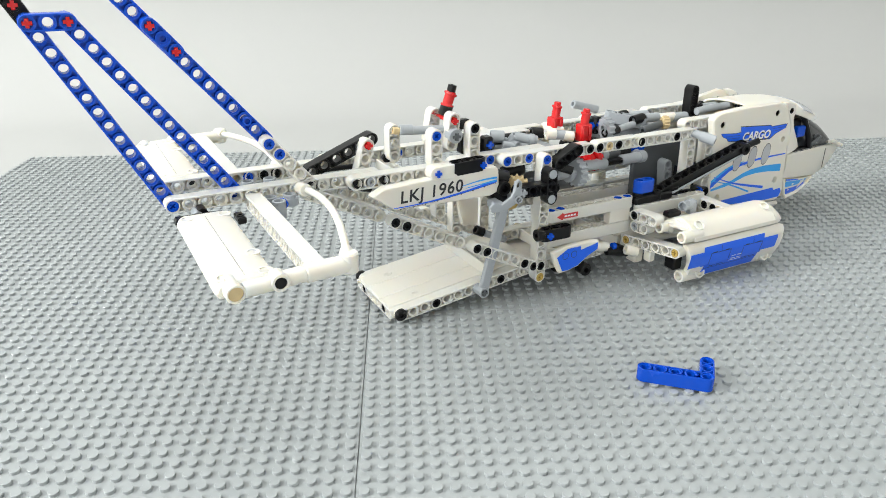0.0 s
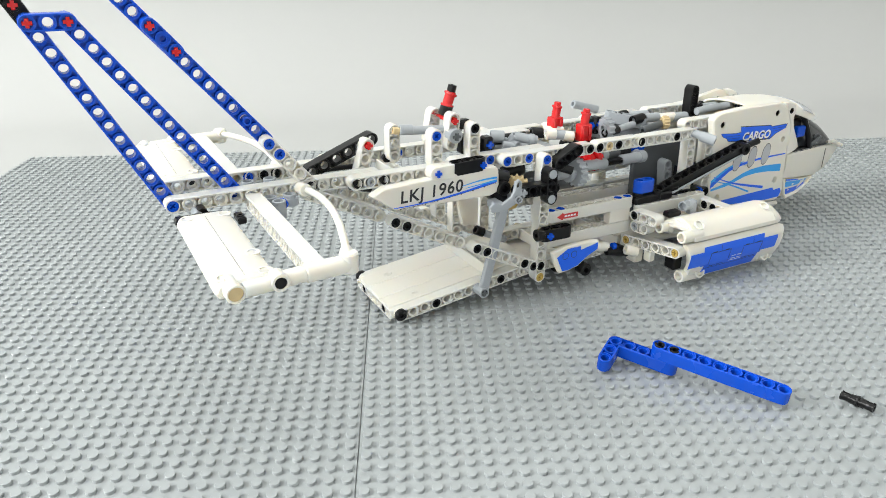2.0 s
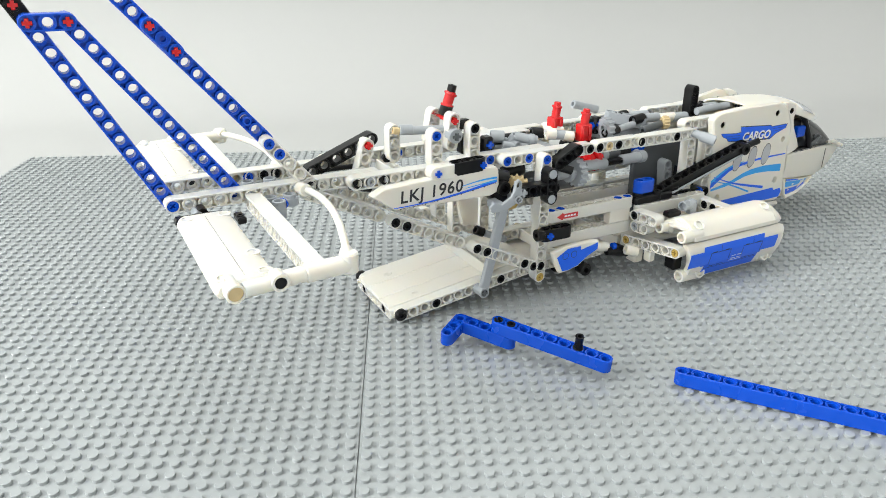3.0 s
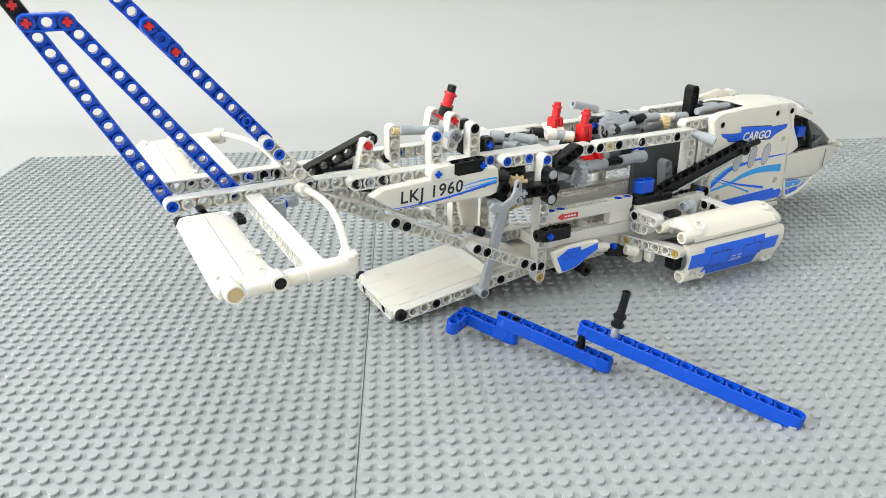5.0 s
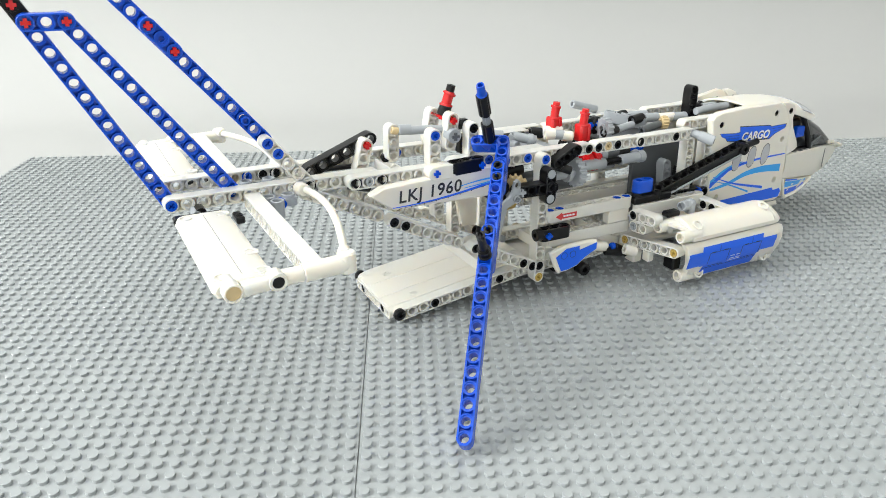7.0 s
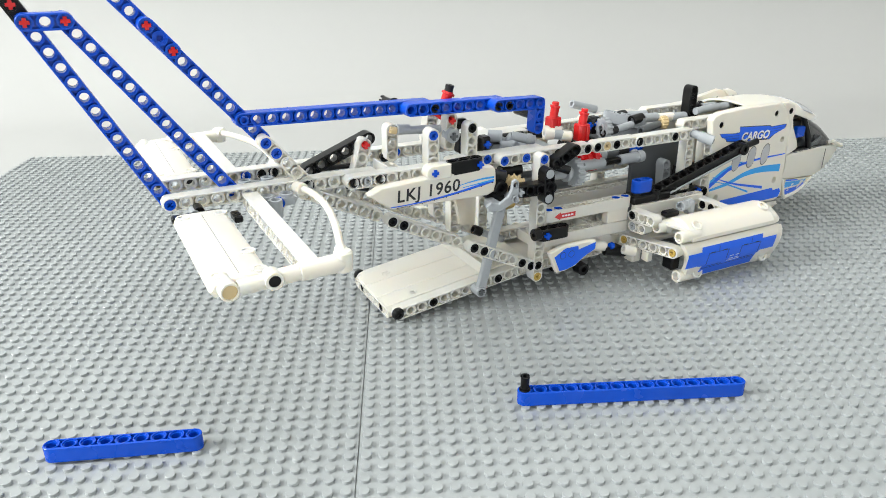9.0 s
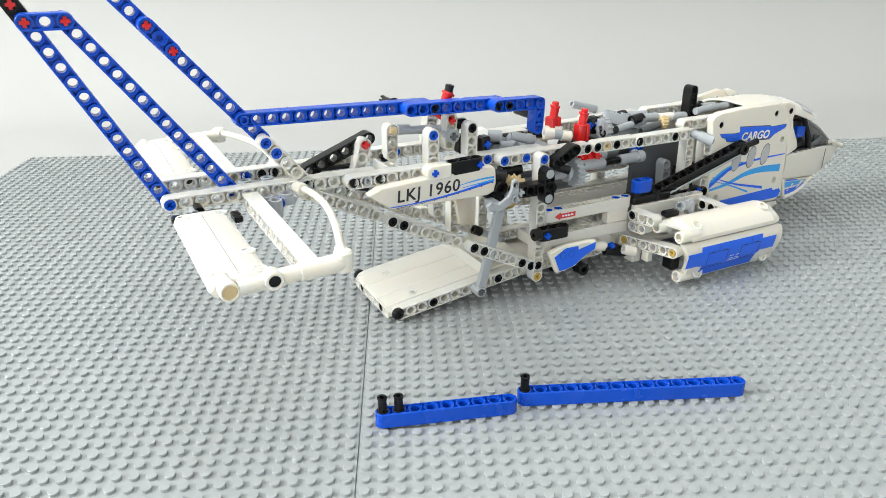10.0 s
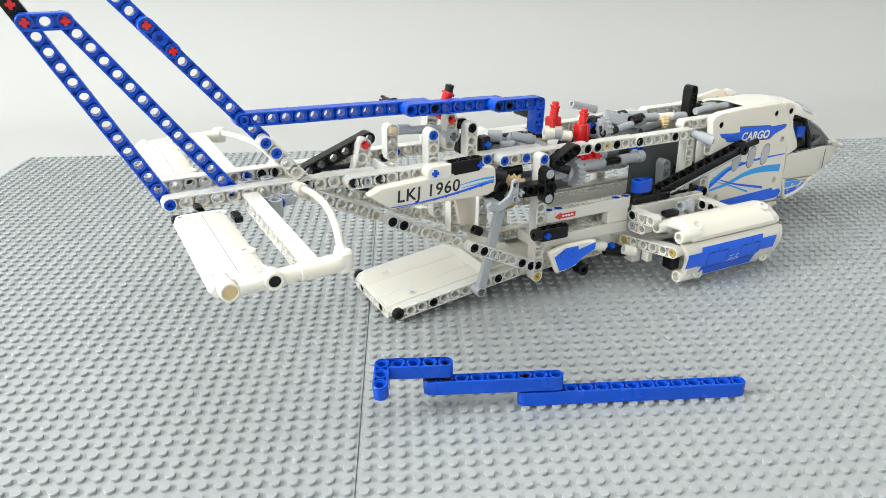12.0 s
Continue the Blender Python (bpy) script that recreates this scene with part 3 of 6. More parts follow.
for side, (b0, b1) in enumerate(((-1.5, -0.85), (5.85, 6.5))):
    outline = SIDE if not side else [(a, c - (0.8 if a < 51 and c > 0.8 else 0.0)) for a, c in SIDE]
    pan = part("side_panel", Geo().prism(outline, HOLES[1:] if side else HOLES, b0, b1, 0.12 if not side else 0.0, 0.12 if side else 0.0), WHITE, plane, "white curved side panel with blue stripes and three oval windows" if not side else "white curved side panel")
    for a, c in ((47.45, 0.38), (54.6, 0.75))[side:]:
        part("pin", pin_mesh(BLACK), BLACK, pan, "", place((a, b0 + 0.6, c), X, (0, -1, 0)))
    for a, c in ((56.0, -1.9), (48.1, -6.6), (55.9, -5.95)):
        part("hole_floor", Geo().tube((a, b0 + 0.4, c), (a, b0 + 0.5, c), 0.31, n=14), WHITE, pan)
    if side:
        continue
    f = -1.502
    WING = [(47.38, -0.45), (49.4, -0.6), (49.98, -0.56), (49.87, -0.07), (53.87, -0.34), (54.1, -0.47), (56.18, -0.42), (56.04, -0.79), (54.7, -1.2), (54.05, -1.6), (50.3, -1.42), (49.96, -1.38), (48.45, -1.23), (48.2, -0.95), (47.75, -0.8)]
    emblem = decal("emblem", WING, f, DECALBLUE, pan, "blue winged emblem")
    decal("emblem_outline", [(51.7 + (a - 51.7) * 1.015, -0.85 + (c + 0.85) * 1.1) for a, c in WING], f + 0.006, DECALINK, emblem)
    lettering("cargo_shade", "CARGO", 1.06, facing_b(50.24, f - 0.02, -1.42, -1.5), DECALINK, emblem, 0.18, 0.07)
    lettering("cargo_word", "CARGO", 1.06, facing_b(50.2, f - 0.03, -1.38, -1.5), DECALWHITE, emblem, 0.18, 0.035)
    for k in range(2):
        decal("feather_line", ribbon([(48.0 + 0.3 * k, -0.78 - 0.22 * k), (49.9, -0.82 - 0.24 * k)], 0.025, 0.025), f - 0.008, DECALINK, emblem)
        decal("feather_line", ribbon([(54.2, -0.68 - 0.24 * k), (56.0 - 0.55 * k, -0.66 - 0.22 * k)], 0.025, 0.025), f - 0.008, DECALINK, emblem)
    for a, c in ((50.1, -3.25), (52.05, -3.15), (53.9, -3.1)):
        decal("window", oval(a, c, 0.5, 0.98, 0.14), f - 0.006, DECALGREY, pan, "silver printed oval window")
        decal("window_rim", oval(a, c, 0.54, 1.04, 0.14), f - 0.001, DECALINK, pan)

    def stripe(pts, w0, w1, mat, lift):
        n = len(pts)
        fine = []
        for i in range(n - 1):
            p0, p1, p2, p3 = (Vector(pts[max(0, min(n - 1, i + k))]) for k in (-1, 0, 1, 2))
            for u in np.linspace(0, 1, 6)[: 6 if i == n - 2 else 5]:
                fine.append(tuple(0.5 * (2 * p1 + (p2 - p0) * u + (2 * p0 - 5 * p1 + 4 * p2 - p3) * u * u + (3 * p1 - p0 - 3 * p2 + p3) * u ** 3)))
        decal("stripe", ribbon(fine, w0, w1), f - lift, mat, pan)

    stripe([(47.1, -5.75), (49.4, -5.41), (51.52, -4.77), (53.81, -4.58), (56.4, -4.75)], 0.2, 0.75, DECALSKY, 0.004)
    stripe([(47.0, -5.35), (48.76, -4.3), (49.78, -3.9), (52.75, -3.5), (56.75, -3.4)], 0.5, 0.1, DECALBLUE, 0.003)
    stripe([(47.0, -5.0), (48.5, -4.1), (50.0, -3.6), (51.0, -3.5)], 0.35, 0.08, DECALSKY, 0.002)
    stripe([(47.3, -4.5), (50.17, -5.52), (54.3, -6.48)], 0.05, 0.28, DECALBLUE, 0.006)
    stripe([(47.3, -4.9), (49.4, -5.5), (52.36, -6.65)], 0.05, 0.2, DECALSKY, 0.007)
    decal("lower_band", [(48.7, -7.5), (54.8, -7.9), (56.9, -7.85), (57.15, -7.3), (56.9, -6.95), (56.0, -7.05), (55.8, -6.75), (48.7, -7.0)], f - 0.002, DECALBLUE, pan, "blue lower band")

# roof over the cockpit
arc = lambda r, k: [(2.5 + r * 3.6 * math.cos(t), 0.45 + k + r * 1.02 * math.sin(t)) for t in np.linspace(0.12, math.pi - 0.12, 14)]
roof = arc(1.0, 0.0) + arc(0.9, -0.12)[::-1]
part("roof_panel", bar(roof, 52.4, 57.0, 0.08), WHITE, plane, "white curved roof panel")


def brow_ring(a, hw, base, top, d=0.0):
    """An arch across the fuselage: half its width, the heights of its foot and crown, and by how much it is drawn in."""
    return [(a, 2.5 + (hw - d) * math.cos(t), base + (top - base - d) * math.sin(t) ** 0.8) for t in np.linspace(0, math.pi, 17)]


BROW = ((57.0, 3.62, 0.4, 1.42), (58.4, 3.45, 0.1, 1.36), (59.7, 3.2, -0.3, 1.12), (61.0, 2.9, -0.75, 0.8), (62.0, 2.6, -0.95, 0.35), (62.8, 2.35, -0.9, -0.2))
part("cockpit_brow", loft([brow_ring(*r) + brow_ring(*r, 0.3)[::-1] for r in BROW]), WHITE, plane, "white rounded brow over the cockpit")
part("brow_visor", loft([brow_ring(a, hw, base, top, -0.07)[6:15] + brow_ring(a, hw, base, top, 0.02)[6:15][::-1] for a, hw, base, top in BROW[2:5]]), VISOR, plane, "translucent grey visor")
for a in (48.0, 49.3):
    part("roof_axle", Geo().tube((a - 0.8, 1.2 + 0.3 * a % 1, 1.05), (a + 2.2, 1.8, 1.2), 0.34, n=12, ch=0.03), LGREY, plane)
for a, b, c in ((51.0, 2.6, 1.2), (52.0, 0.9, 1.2), (48.3, 0.4, 0.85), (49.2, 3.3, 1.2), (50.0, 3.9, 1.2), (47.7, 2.2, 0.8)):
    part("roof_pin", Geo().tube((a, b, c - 0.5), (a + 0.1, b - 0.15, c + 0.1), 0.3, n=14, hollow=0.18, ch=0.03), BLACK, plane)
beam(3, (47.2, 2.5, 0.9), Z, Y, BLACK, "black_upright", label="black three-hole beam standing upright")

# cockpit and nose
NOSE = ((57.6, 3.65, -3.75, -6.35), (61.0, 3.3, -3.75, -6.7), (64.4, 2.35, -3.95, -7.15), (67.0, 1.55, -4.3, -6.95), (68.9, 0.9, -4.7, -6.2), (70.2, 0.35, -5.0, -5.6))


def nose_ring(a, hw, top, low):
    mid = (top + low) / 2
    half = [(hw - 0.12, top), (hw, top - 0.1), (hw * 1.02, mid), (hw * 0.97, low + 0.15), (hw * 0.9, low)]
    return [(a, 2.5 - w, c) for w, c in half] + [(a, 2.5 + w, c) for w, c in half[::-1]]


nose = part("nose", loft([nose_ring(*r) for r in NOSE]), WHITE, plane, "white tapering nose with a blue-striped lower lip", angle=25)
# black cover on the solid nose stands in for its dark inside
part("instrument_ledge", loft([[(a, 2.5 - hw + 0.3, top - 0.05), (a, 2.5 + hw - 0.3, top - 0.05), (a, 2.5 + hw - 0.4, top + 0.14), (a, 2.5 - hw + 0.4, top + 0.14)] for a, hw, top, low in NOSE[:4]]), BLACK, nose)
# thin dark plates paint the shade of slots that are not cut
for k in range(8):
    a = 59.0 + 0.95 * k
    hw = 3.5 - 0.045 * (a - 58.5) - 0.024 * (a - 58.5) ** 2
    c = -3.75 - 0.02 * max(0.0, a - 61) - 0.011 * max(0.0, a - 61) ** 2
    for e in (-1, 1):
        part("ledge_slot", Geo().box((a, 2.5 + e * (hw - 0.18) - 0.09, c - 0.02), (a + 0.5, 2.5 + e * (hw - 0.18) + 0.09, c + 0.015), 0.01), DGREY, nose)
part("nose_tip", Geo().box((69.3, 1.6, -5.1), (70.5, 3.4, -4.75), 0.1), WHITE, nose)
for e in (-1, 1):
    part("nose_prong", Geo().tube((68.0, 2.5 + e * 1.1, -4.35), (70.4, 2.5 + e * 0.75, -5.0), 0.22, 0.14, n=12, ch=0.03), WHITE, nose)
    part("nose_seam", Geo().box((65.9, 2.5 + e * 1.955 - 0.02, -6.6), (65.96, 2.5 + e * 1.955 + 0.02, -4.5), 0.005), DGREY, nose)
LIP = ((58.25, 3.6, -6.38, -8.2), (60.4, 3.35, -6.68, -8.0), (62.1, 2.95, -6.9, -7.65), (63.4, 2.6, -7.08, -7.2))
lip = part("nose_lip", loft([[(a, 2.5 - hw, top), (a, 2.5 + hw, top), (a, 2.5 + hw - 0.15, low), (a, 2.5 - hw + 0.15, low)] for a, hw, top, low in LIP]), WHITE, nose, angle=25)
for v0, v1, last, mat in ((0.62, 0.98, 4, DECALBLUE), (0.14, 0.5, 4, DECALSKY), (0.0, 0.1, 2, DECALBLUE)):
    rings = []
    for a, hw, top, low in LIP[:last]:
        p, q = [(a, 2.5 - hw + 0.15 * v - 0.012, top + (low - top) * v) for v in (v0, v1)]
        rings.append([p, q, (q[0], q[1] + 0.008, q[2]), (p[0], p[1] + 0.008, p[2])])
    part("stripe", loft(rings), mat, lip)
for e in (-1, 1):
    part("jaw", Geo().sweep([(57.6, 2.5 + e * 3.7, -6.2), (57.75, 2.5 + e * 3.78, -7.0), (58.0, 2.5 + e * 3.75, -7.8), (58.5, 2.5 + e * 3.6, -8.3), (60.5, 2.5 + e * 3.25, -8.15), (62.4, 2.5 + e * 2.8, -7.7), (63.6, 2.5 + e * 2.5, -7.2)], 0.15), WHITE, nose)
# black filler stands in for the shade between panel and jaw
part("jaw_gap", Geo().box((57.0, -1.1, -8.2), (57.7, 6.1, -6.3), 0.05), BLACK, nose)
part("underside", loft([[(62.6, 0.3, -7.0), (62.6, 4.7, -7.0), (62.6, 4.4, -8.0), (62.6, 0.6, -8.0)], [(66.8, 1.3, -6.85), (66.8, 3.7, -6.85), (66.4, 3.5, -7.6), (66.4, 1.5, -7.6)]]), TAN, nose)
glass = [[(a, 2.5 + hw * math.cos(t), base + up * math.sin(t)) for t in np.linspace(0.02, math.pi - 0.02, 14)] for a, hw, base, up in
         ((60.6, 2.5, -3.6, 3.3), (62.2, 2.45, -3.65, 3.1), (63.8, 2.3, -3.8, 2.6), (65.4, 2.05, -3.95, 1.95), (66.8, 1.7, -4.15, 1.05), (67.9, 1.3, -4.4, 0.25))]
# solid dark skin in place of a view into the shaded cockpit
part("windscreen", loft(glass), SCREENDARK, nose, "opaque windscreen with the dimness of the cockpit put into its colour")
for e in (-1, 1):
    b = 2.5 + e * 2.7
    part("screen_post", Geo().sweep([(60.2, b, -0.2), (61.3, b + e * 0.2, -2.4), (62.0, b, -3.8)], 0.3, 8), BLACK, nose)
    part("screen_post", Geo().tube((62.0, b, -3.7), (64.0, b - e * 0.25, -2.9), 0.16, n=10, ch=0.02), DGREY, nose)
    part("screen_rim", Geo().sweep([(66.4, 2.5 + e * 1.85, -3.85), (67.6, 2.5 + e * 1.5, -4.0), (68.8, 2.5 + e * 1.05, -4.45), (69.8, 2.5 + e * 0.8, -4.85)], 0.2, 8), WHITE, nose)
    part("instrument", Geo().box((59.5, b - 0.3, -2.4), (60.6, b + 0.35, -1.3), 0.1), BLUE, nose)
    part("instrument", Geo().tube((58.9, b - 0.25, -2.9), (58.9, b + 0.25, -2.9), 0.42, n=14, hollow=0.2), RED, nose)
    part("gauge", Geo().tube((63.6, 2.5 + e * 2.15, -2.9), (63.6, 2.5 + e * 2.4, -2.95), 0.32, n=14, hollow=0.2, ch=0.02), DGREY, nose)
CHEEK = [(57.1, -3.6), (57.5, -3.65), (58.4, -3.3), (58.75, -3.0), (58.5, -2.4), (57.55, -0.9), (57.3, 0.0), (57.45, 0.8), (57.2, 1.3), (56.3, 1.65), (55.6, 1.65), (56.2, 0.75), (57.0, -0.5), (57.1, -2.0)]
for b0, b1 in ((-1.35, -0.75), (5.75, 6.35)):
    cheek_panel = part("cheek_panel", Geo().prism(CHEEK, [circle(56.75, 0.75, 0.29)], b0, b1, 0.09, 0.09), WHITE, nose)
    part("pin", pin_mesh(BLACK), BLACK, cheek_panel, "", place((56.75, (b0 + b1) / 2 + 0.2, 0.75), X, (0, -1, 0)))
part("cockpit_floor", Geo().box((55.0, -0.6, -6.4), (57.55, 5.6, -5.9), 0.1), BLACK, nose)
part("cockpit_rear", Geo().box((56.9, -0.6, -6.0), (57.4, 5.6, 0.3), 0.1), DGREY, nose)
# solid black block put in for the darkness inside the cockpit
part("cockpit_interior", Geo().box((57.5, 0.0, -3.7), (60.55, 5.0, -0.6), 0.2), BLACK, nose)

# nacelle beside the cargo bay
nac = part("nacelle", Geo().tube((38.0, -3.0, -6.4), (38.0, -6.0, -6.4), 0.3, n=12), WHITE, plane, "white engine nacelle shell with a blue cheek panel")
top_shell = [(-5.0, -6.5), (-5.0, -6.05), (-5.4, -5.68), (-6.2, -5.5), (-7.0, -5.72), (-7.6, -6.15), (-8.0, -6.7), (-7.95, -7.05), (-7.5, -7.0), (-7.0, -6.4), (-6.2, -6.0), (-5.6, -6.2), (-5.4, -6.6)]
part("top_shell", bar(top_shell, 38.7, 48.4, 0.08), WHITE, nac)
part("shell_nose", loft([[(48.35, b, c) for b, c in top_shell], *[[(48.35 + 0.95 * u, -6.5 + (b + 6.5) * (1 - 0.15 * u ** 3), -6.8 + (c + 6.8) * math.sqrt(1.0001 - 0.8 * u * u)) for b, c in top_shell] for u in (0.3, 0.55, 0.75, 0.9, 1.0)]]), WHITE, nac, angle=50)
part("shell_web", loft([[(37.7, b, c) for b, c in ((-5.4, -5.95), (-6.0, -5.85), (-6.0, -6.1), (-5.4, -6.2))], [(38.75, b, c) for b, c in ((-5.3, -5.75), (-7.4, -6.1), (-7.4, -6.4), (-5.3, -6.1))]]), WHITE, nac)
for a, b, c in ((37.0, -5.5, -6.26), (37.65, -7.45, -6.63)):
    part("shell_tube", Geo().tube((a, b, c), (39.8, b, c), 0.5, hollow=0.34, n=18, ch=0.04), WHITE, nac)
cheek = [(-7.3, -7.3), (-7.75, -7.25), (-7.98, -7.6), (-8.05, -8.4), (-7.85, -9.4), (-7.2, -10.75), (-6.9, -11.0), (-6.5, -10.9), (-6.75, -10.4), (-7.4, -9.2), (-7.55, -8.4)]
part("cheek_shell", loft([[(a + t * (-7.3 - c), b, c) for b, c in cheek] for a, t in ((38.1, 0.33), (38.2, 0.33), (49.2, 0.0))]), WHITE, nac, angle=30)
part("cheek_end", loft([[(49.15, b, c) for b, c in cheek], [(49.8, -7.3 + (b + 7.3) * 0.85, -8.9 + (c + 8.9) * 0.88) for b, c in cheek]]), WHITE, nac)


def on_cheek(a, c, lift):
    knots = ((-7.6, -7.98), (-8.4, -8.05), (-9.4, -7.85), (-10.75, -7.2))
    i = sum(c <= k[0] for k in knots[1:3])
    (c0, b0), (c1, b1) = knots[i], knots[i + 1]
    return (a, b0 + (b1 - b0) * (c - c0) / (c1 - c0) - lift, c)


def cheek_patch(name, a0, a1, c0, c1, mat, lift, label=""):
    """A thin sticker that follows the cheek's bend."""
    cs = [c0 + (c1 - c0) * k / 6 for k in range(7)]
    cs = sorted(cs + [c for c in (-8.4, -9.4) if c0 > c > c1], reverse=True)
    secs = [[on_cheek(a0, c, lift), on_cheek(a1, c, lift), on_cheek(a1, c, lift - 0.012), on_cheek(a0, c, lift - 0.012)] for c in cs]
    return part(name, loft(secs), mat, nac, label)


cheek_patch("cheek_sticker", 40.0, 47.2, -7.72, -9.6, DECALBLUE, 0.012, "blue panel sticker with hatch outlines")
cheek_patch("cheek_sticker", 38.5, 40.02, -8.15, -9.5, DECALBLUE, 0.0125)
cheek_patch("cheek_sticker", 47.15, 48.95, -8.15, -9.35, DECALBLUE, 0.0125)
cheek_patch("cheek_sticker", 40.5, 47.0, -9.58, -10.7, DECALBLUE, 0.0125)
for a in (40.85, 44.7):
    for a0, a1, c0, c1 in ((a, a + 0.04, -8.4, -9.5), (a + 2.3, a + 2.34, -8.4, -9.5), (a, a + 2.34, -8.38, -8.42), (a + 0.3, a + 2.0, -9.72, -9.76), (a + 0.2, a + 0.7, -8.33, -8.42), (a + 1.6, a + 2.1, -8.33, -8.42), (a + 1.15, a + 1.19, -7.9, -8.4)):
        cheek_patch("hatch_line", a0, a1, c0, c1, DECALINK, 0.026)
cheek_patch("hatch_line", 40.6, 47.0, -9.9, -9.93, DECALINK, 0.026)
for a in (43.55, 44.25):
    cheek_patch("arrow_mark", a, a + 0.5, -9.15, -9.22, DECALWHITE, 0.026)
    cheek_patch("arrow_mark", a, a + 0.5, -9.42, -9.49, DECALWHITE, 0.026)
cheek_patch("note_bar", 43.4, 44.9, -9.62, -9.68, DECALWHITE, 0.026)
for a0, a1, r in ((38.55, 41.0, 0.54), (47.6, 49.6, 0.45)):
    part("cheek_tube", Geo().tube((a0, -6.9, -10.5), (a1, -6.95, -10.5), r, hollow=0.36, n=18, ch=0.04), WHITE, nac)
for a in (40.4, 48.3):
    part("cheek_boss", Geo().tube((a, -7.0, -10.35), (a, -7.55, -10.15), 0.55, hollow=0.4, n=18, ch=0.05), WHITE, nac)
    part("boss_floor", Geo().tube((a, -7.2, -10.3), (a, -7.35, -10.24), 0.4, n=18), WHITE, nac)
for a, b in ((39.7, -7.3), (47.9, -6.9)):
    part("shell_boss", Geo().tube((a, b + 0.25, -6.3), (a, b - 0.08, -5.6 if a > 45 else -5.82), 0.48, hollow=0.34, n=18, ch=0.04), WHITE, nac)
for nn, p, run, mats in ((6, (36.97, -2.3, -8.4), (0.172, -0.982, 0.08), AMBER), (3, (36.7, -3.3, -5.78), (0.08, -0.997, 0.04), BLACK), (2, (36.85, -3.3, -6.78), (0.08, -0.997, 0.04), LGREY)):
    run = Vector(run).normalized()
    out = run.cross(Vector((0, 0, 1))).normalized()
    part("frame_beam", beam_mesh(nn, WHITE), WHITE, nac, "", place(p, run, out))
    for k in ((0, nn - 1) if mats is AMBER else (0,)):
        part("pin", pin_mesh(mats), mats, nac, "", place(Vector(p) + run * k, Y, (-1, 0, 0)))
part("frame_beam", beam_mesh(8, WHITE), WHITE, nac, "", place((37.4, -2.6, -5.65), X, Z))
part("frame_beam", beam_mesh(4, WHITE), WHITE, nac, "", place((44.6, -2.6, -6.0), (0, -1, 0), X))
for k in (1, 2):
    part("pin", pin_mesh(BLACK), BLACK, nac, "", place((44.6, -2.6 - k, -6.0), Y, (-1, 0, 0)))
part("frame_strut", Geo().box((37.0, -4.9, -9.7), (37.7, -4.1, -8.7), 0.12), WHITE, nac)
part("frame_strut", Geo().box((36.6, -3.6, -10.2), (37.6, -2.4, -8.5), 0.14), WHITE, nac)
part("grey_clip", Geo().tube((40.5, -4.5, -5.3), (41.5, -4.3, -5.35), 0.45, hollow=0.32, n=18, ch=0.05), LGREY, nac)
part("grey_clip", Geo().box((41.4, -4.75, -6.2), (42.1, -3.95, -4.9), 0.15), LGREY, nac)
part("black_clip", Geo().box((38.7, -4.9, -6.0), (40.2, -4.0, -5.5), 0.15), BLACK, nac)
part("black_clip", Geo().box((38.4, -6.4, -10.2), (39.4, -5.2, -8.8), 0.15), BLACK, nac)
# plate added inside the nacelle for shadow at its far end
part("end_plate", Geo().box((46.5, -6.6, -9.6), (46.9, -3.4, -6.4), 0.1), WHITE, nac)

# side sills, the arrow beam and the small blue fairing
for c, pins in ((-4.93, True), (-7.05, False)):
    beam(9, (28.42, -2.02, c), X, Z, WHITE, "sill_beam")
    if pins:
        for k in (0, 1, 7, 8):
            pin((28.42 + k, -2.02, c), (0, 0, 1), BLUE)
decal("arrow_sticker", [(28.75, -4.98), (29.35, -4.66), (29.35, -4.78), (30.85, -4.78), (30.85, -5.2), (29.35, -5.2), (29.35, -5.32)], -2.5, DECALRED, plane, "red arrow sticker with a small white note")
for k in range(4):
    decal("arrow_note", [(29.5 + 0.3 * k, -5.06), (29.72 + 0.3 * k, -5.06), (29.72 + 0.3 * k, -4.92), (29.5 + 0.3 * k, -4.92)], -2.512, DECALWHITE, plane)
shape("spacer", [(34.4, -6.55), (36.6, -6.55), (36.6, -5.4), (34.4, -5.4)], -2.4, -1.6, WHITE)
beam(3, (27.35, -2.9, -6.05), X, Z, BLACK, "black_beam")
axle((27.5, -3.6, -6.05), (27.5, -3.1, -6.05), BLUE, "blue_axle", 0.26)
rod((26.5, -2.9, -6.0), (27.1, -2.9, -6.0), 0.5, BLACK, "black_collar", 0.2)
fair = shape("fairing", [(27.85, -7.65), (28.4, -9.0), (28.75, -9.6), (29.6, -9.55), (30.6, -9.3), (31.5, -8.7), (32.6, -8.15), (32.6, -7.35), (32.2, -7.3), (29.3, -7.25)], -3.4, -2.9, WHITE, "small white fairing with a blue sticker", 0.1)
decal("fairing_sticker", [(28.35, -8.1), (28.95, -9.42), (29.55, -9.42), (30.5, -9.18), (31.4, -8.58), (32.5, -8.08), (32.5, -7.5), (30.75, -7.85), (30.7, -7.5), (29.4, -7.5)], -3.41, DECALBLUE, fair)
for a in (29.2, 30.05):
    decal("fairing_line", oval(a, -8.1, 0.3, 0.3, 0), -3.414, DECALINK, fair)
    decal("fairing_line", oval(a, -8.1, 0.26, 0.26, 0), -3.42, DECALBLUE, fair)
rod((31.6, -3.3, -9.9), (31.6, -2.4, -9.9), 0.55, BLACK, "wheel_hub", 0.25)
rod((31.6, 0.2, -10.6), (31.6, 1.2, -10.6), 1.0, BLACK, "wheel", 0.4, "black rubber wheel", 0.2, 22)
rod((31.6, 4.2, -10.6), (31.6, 5.2, -10.6), 1.0, BLACK, "wheel", 0.4, "black rubber wheel", 0.2, 22)
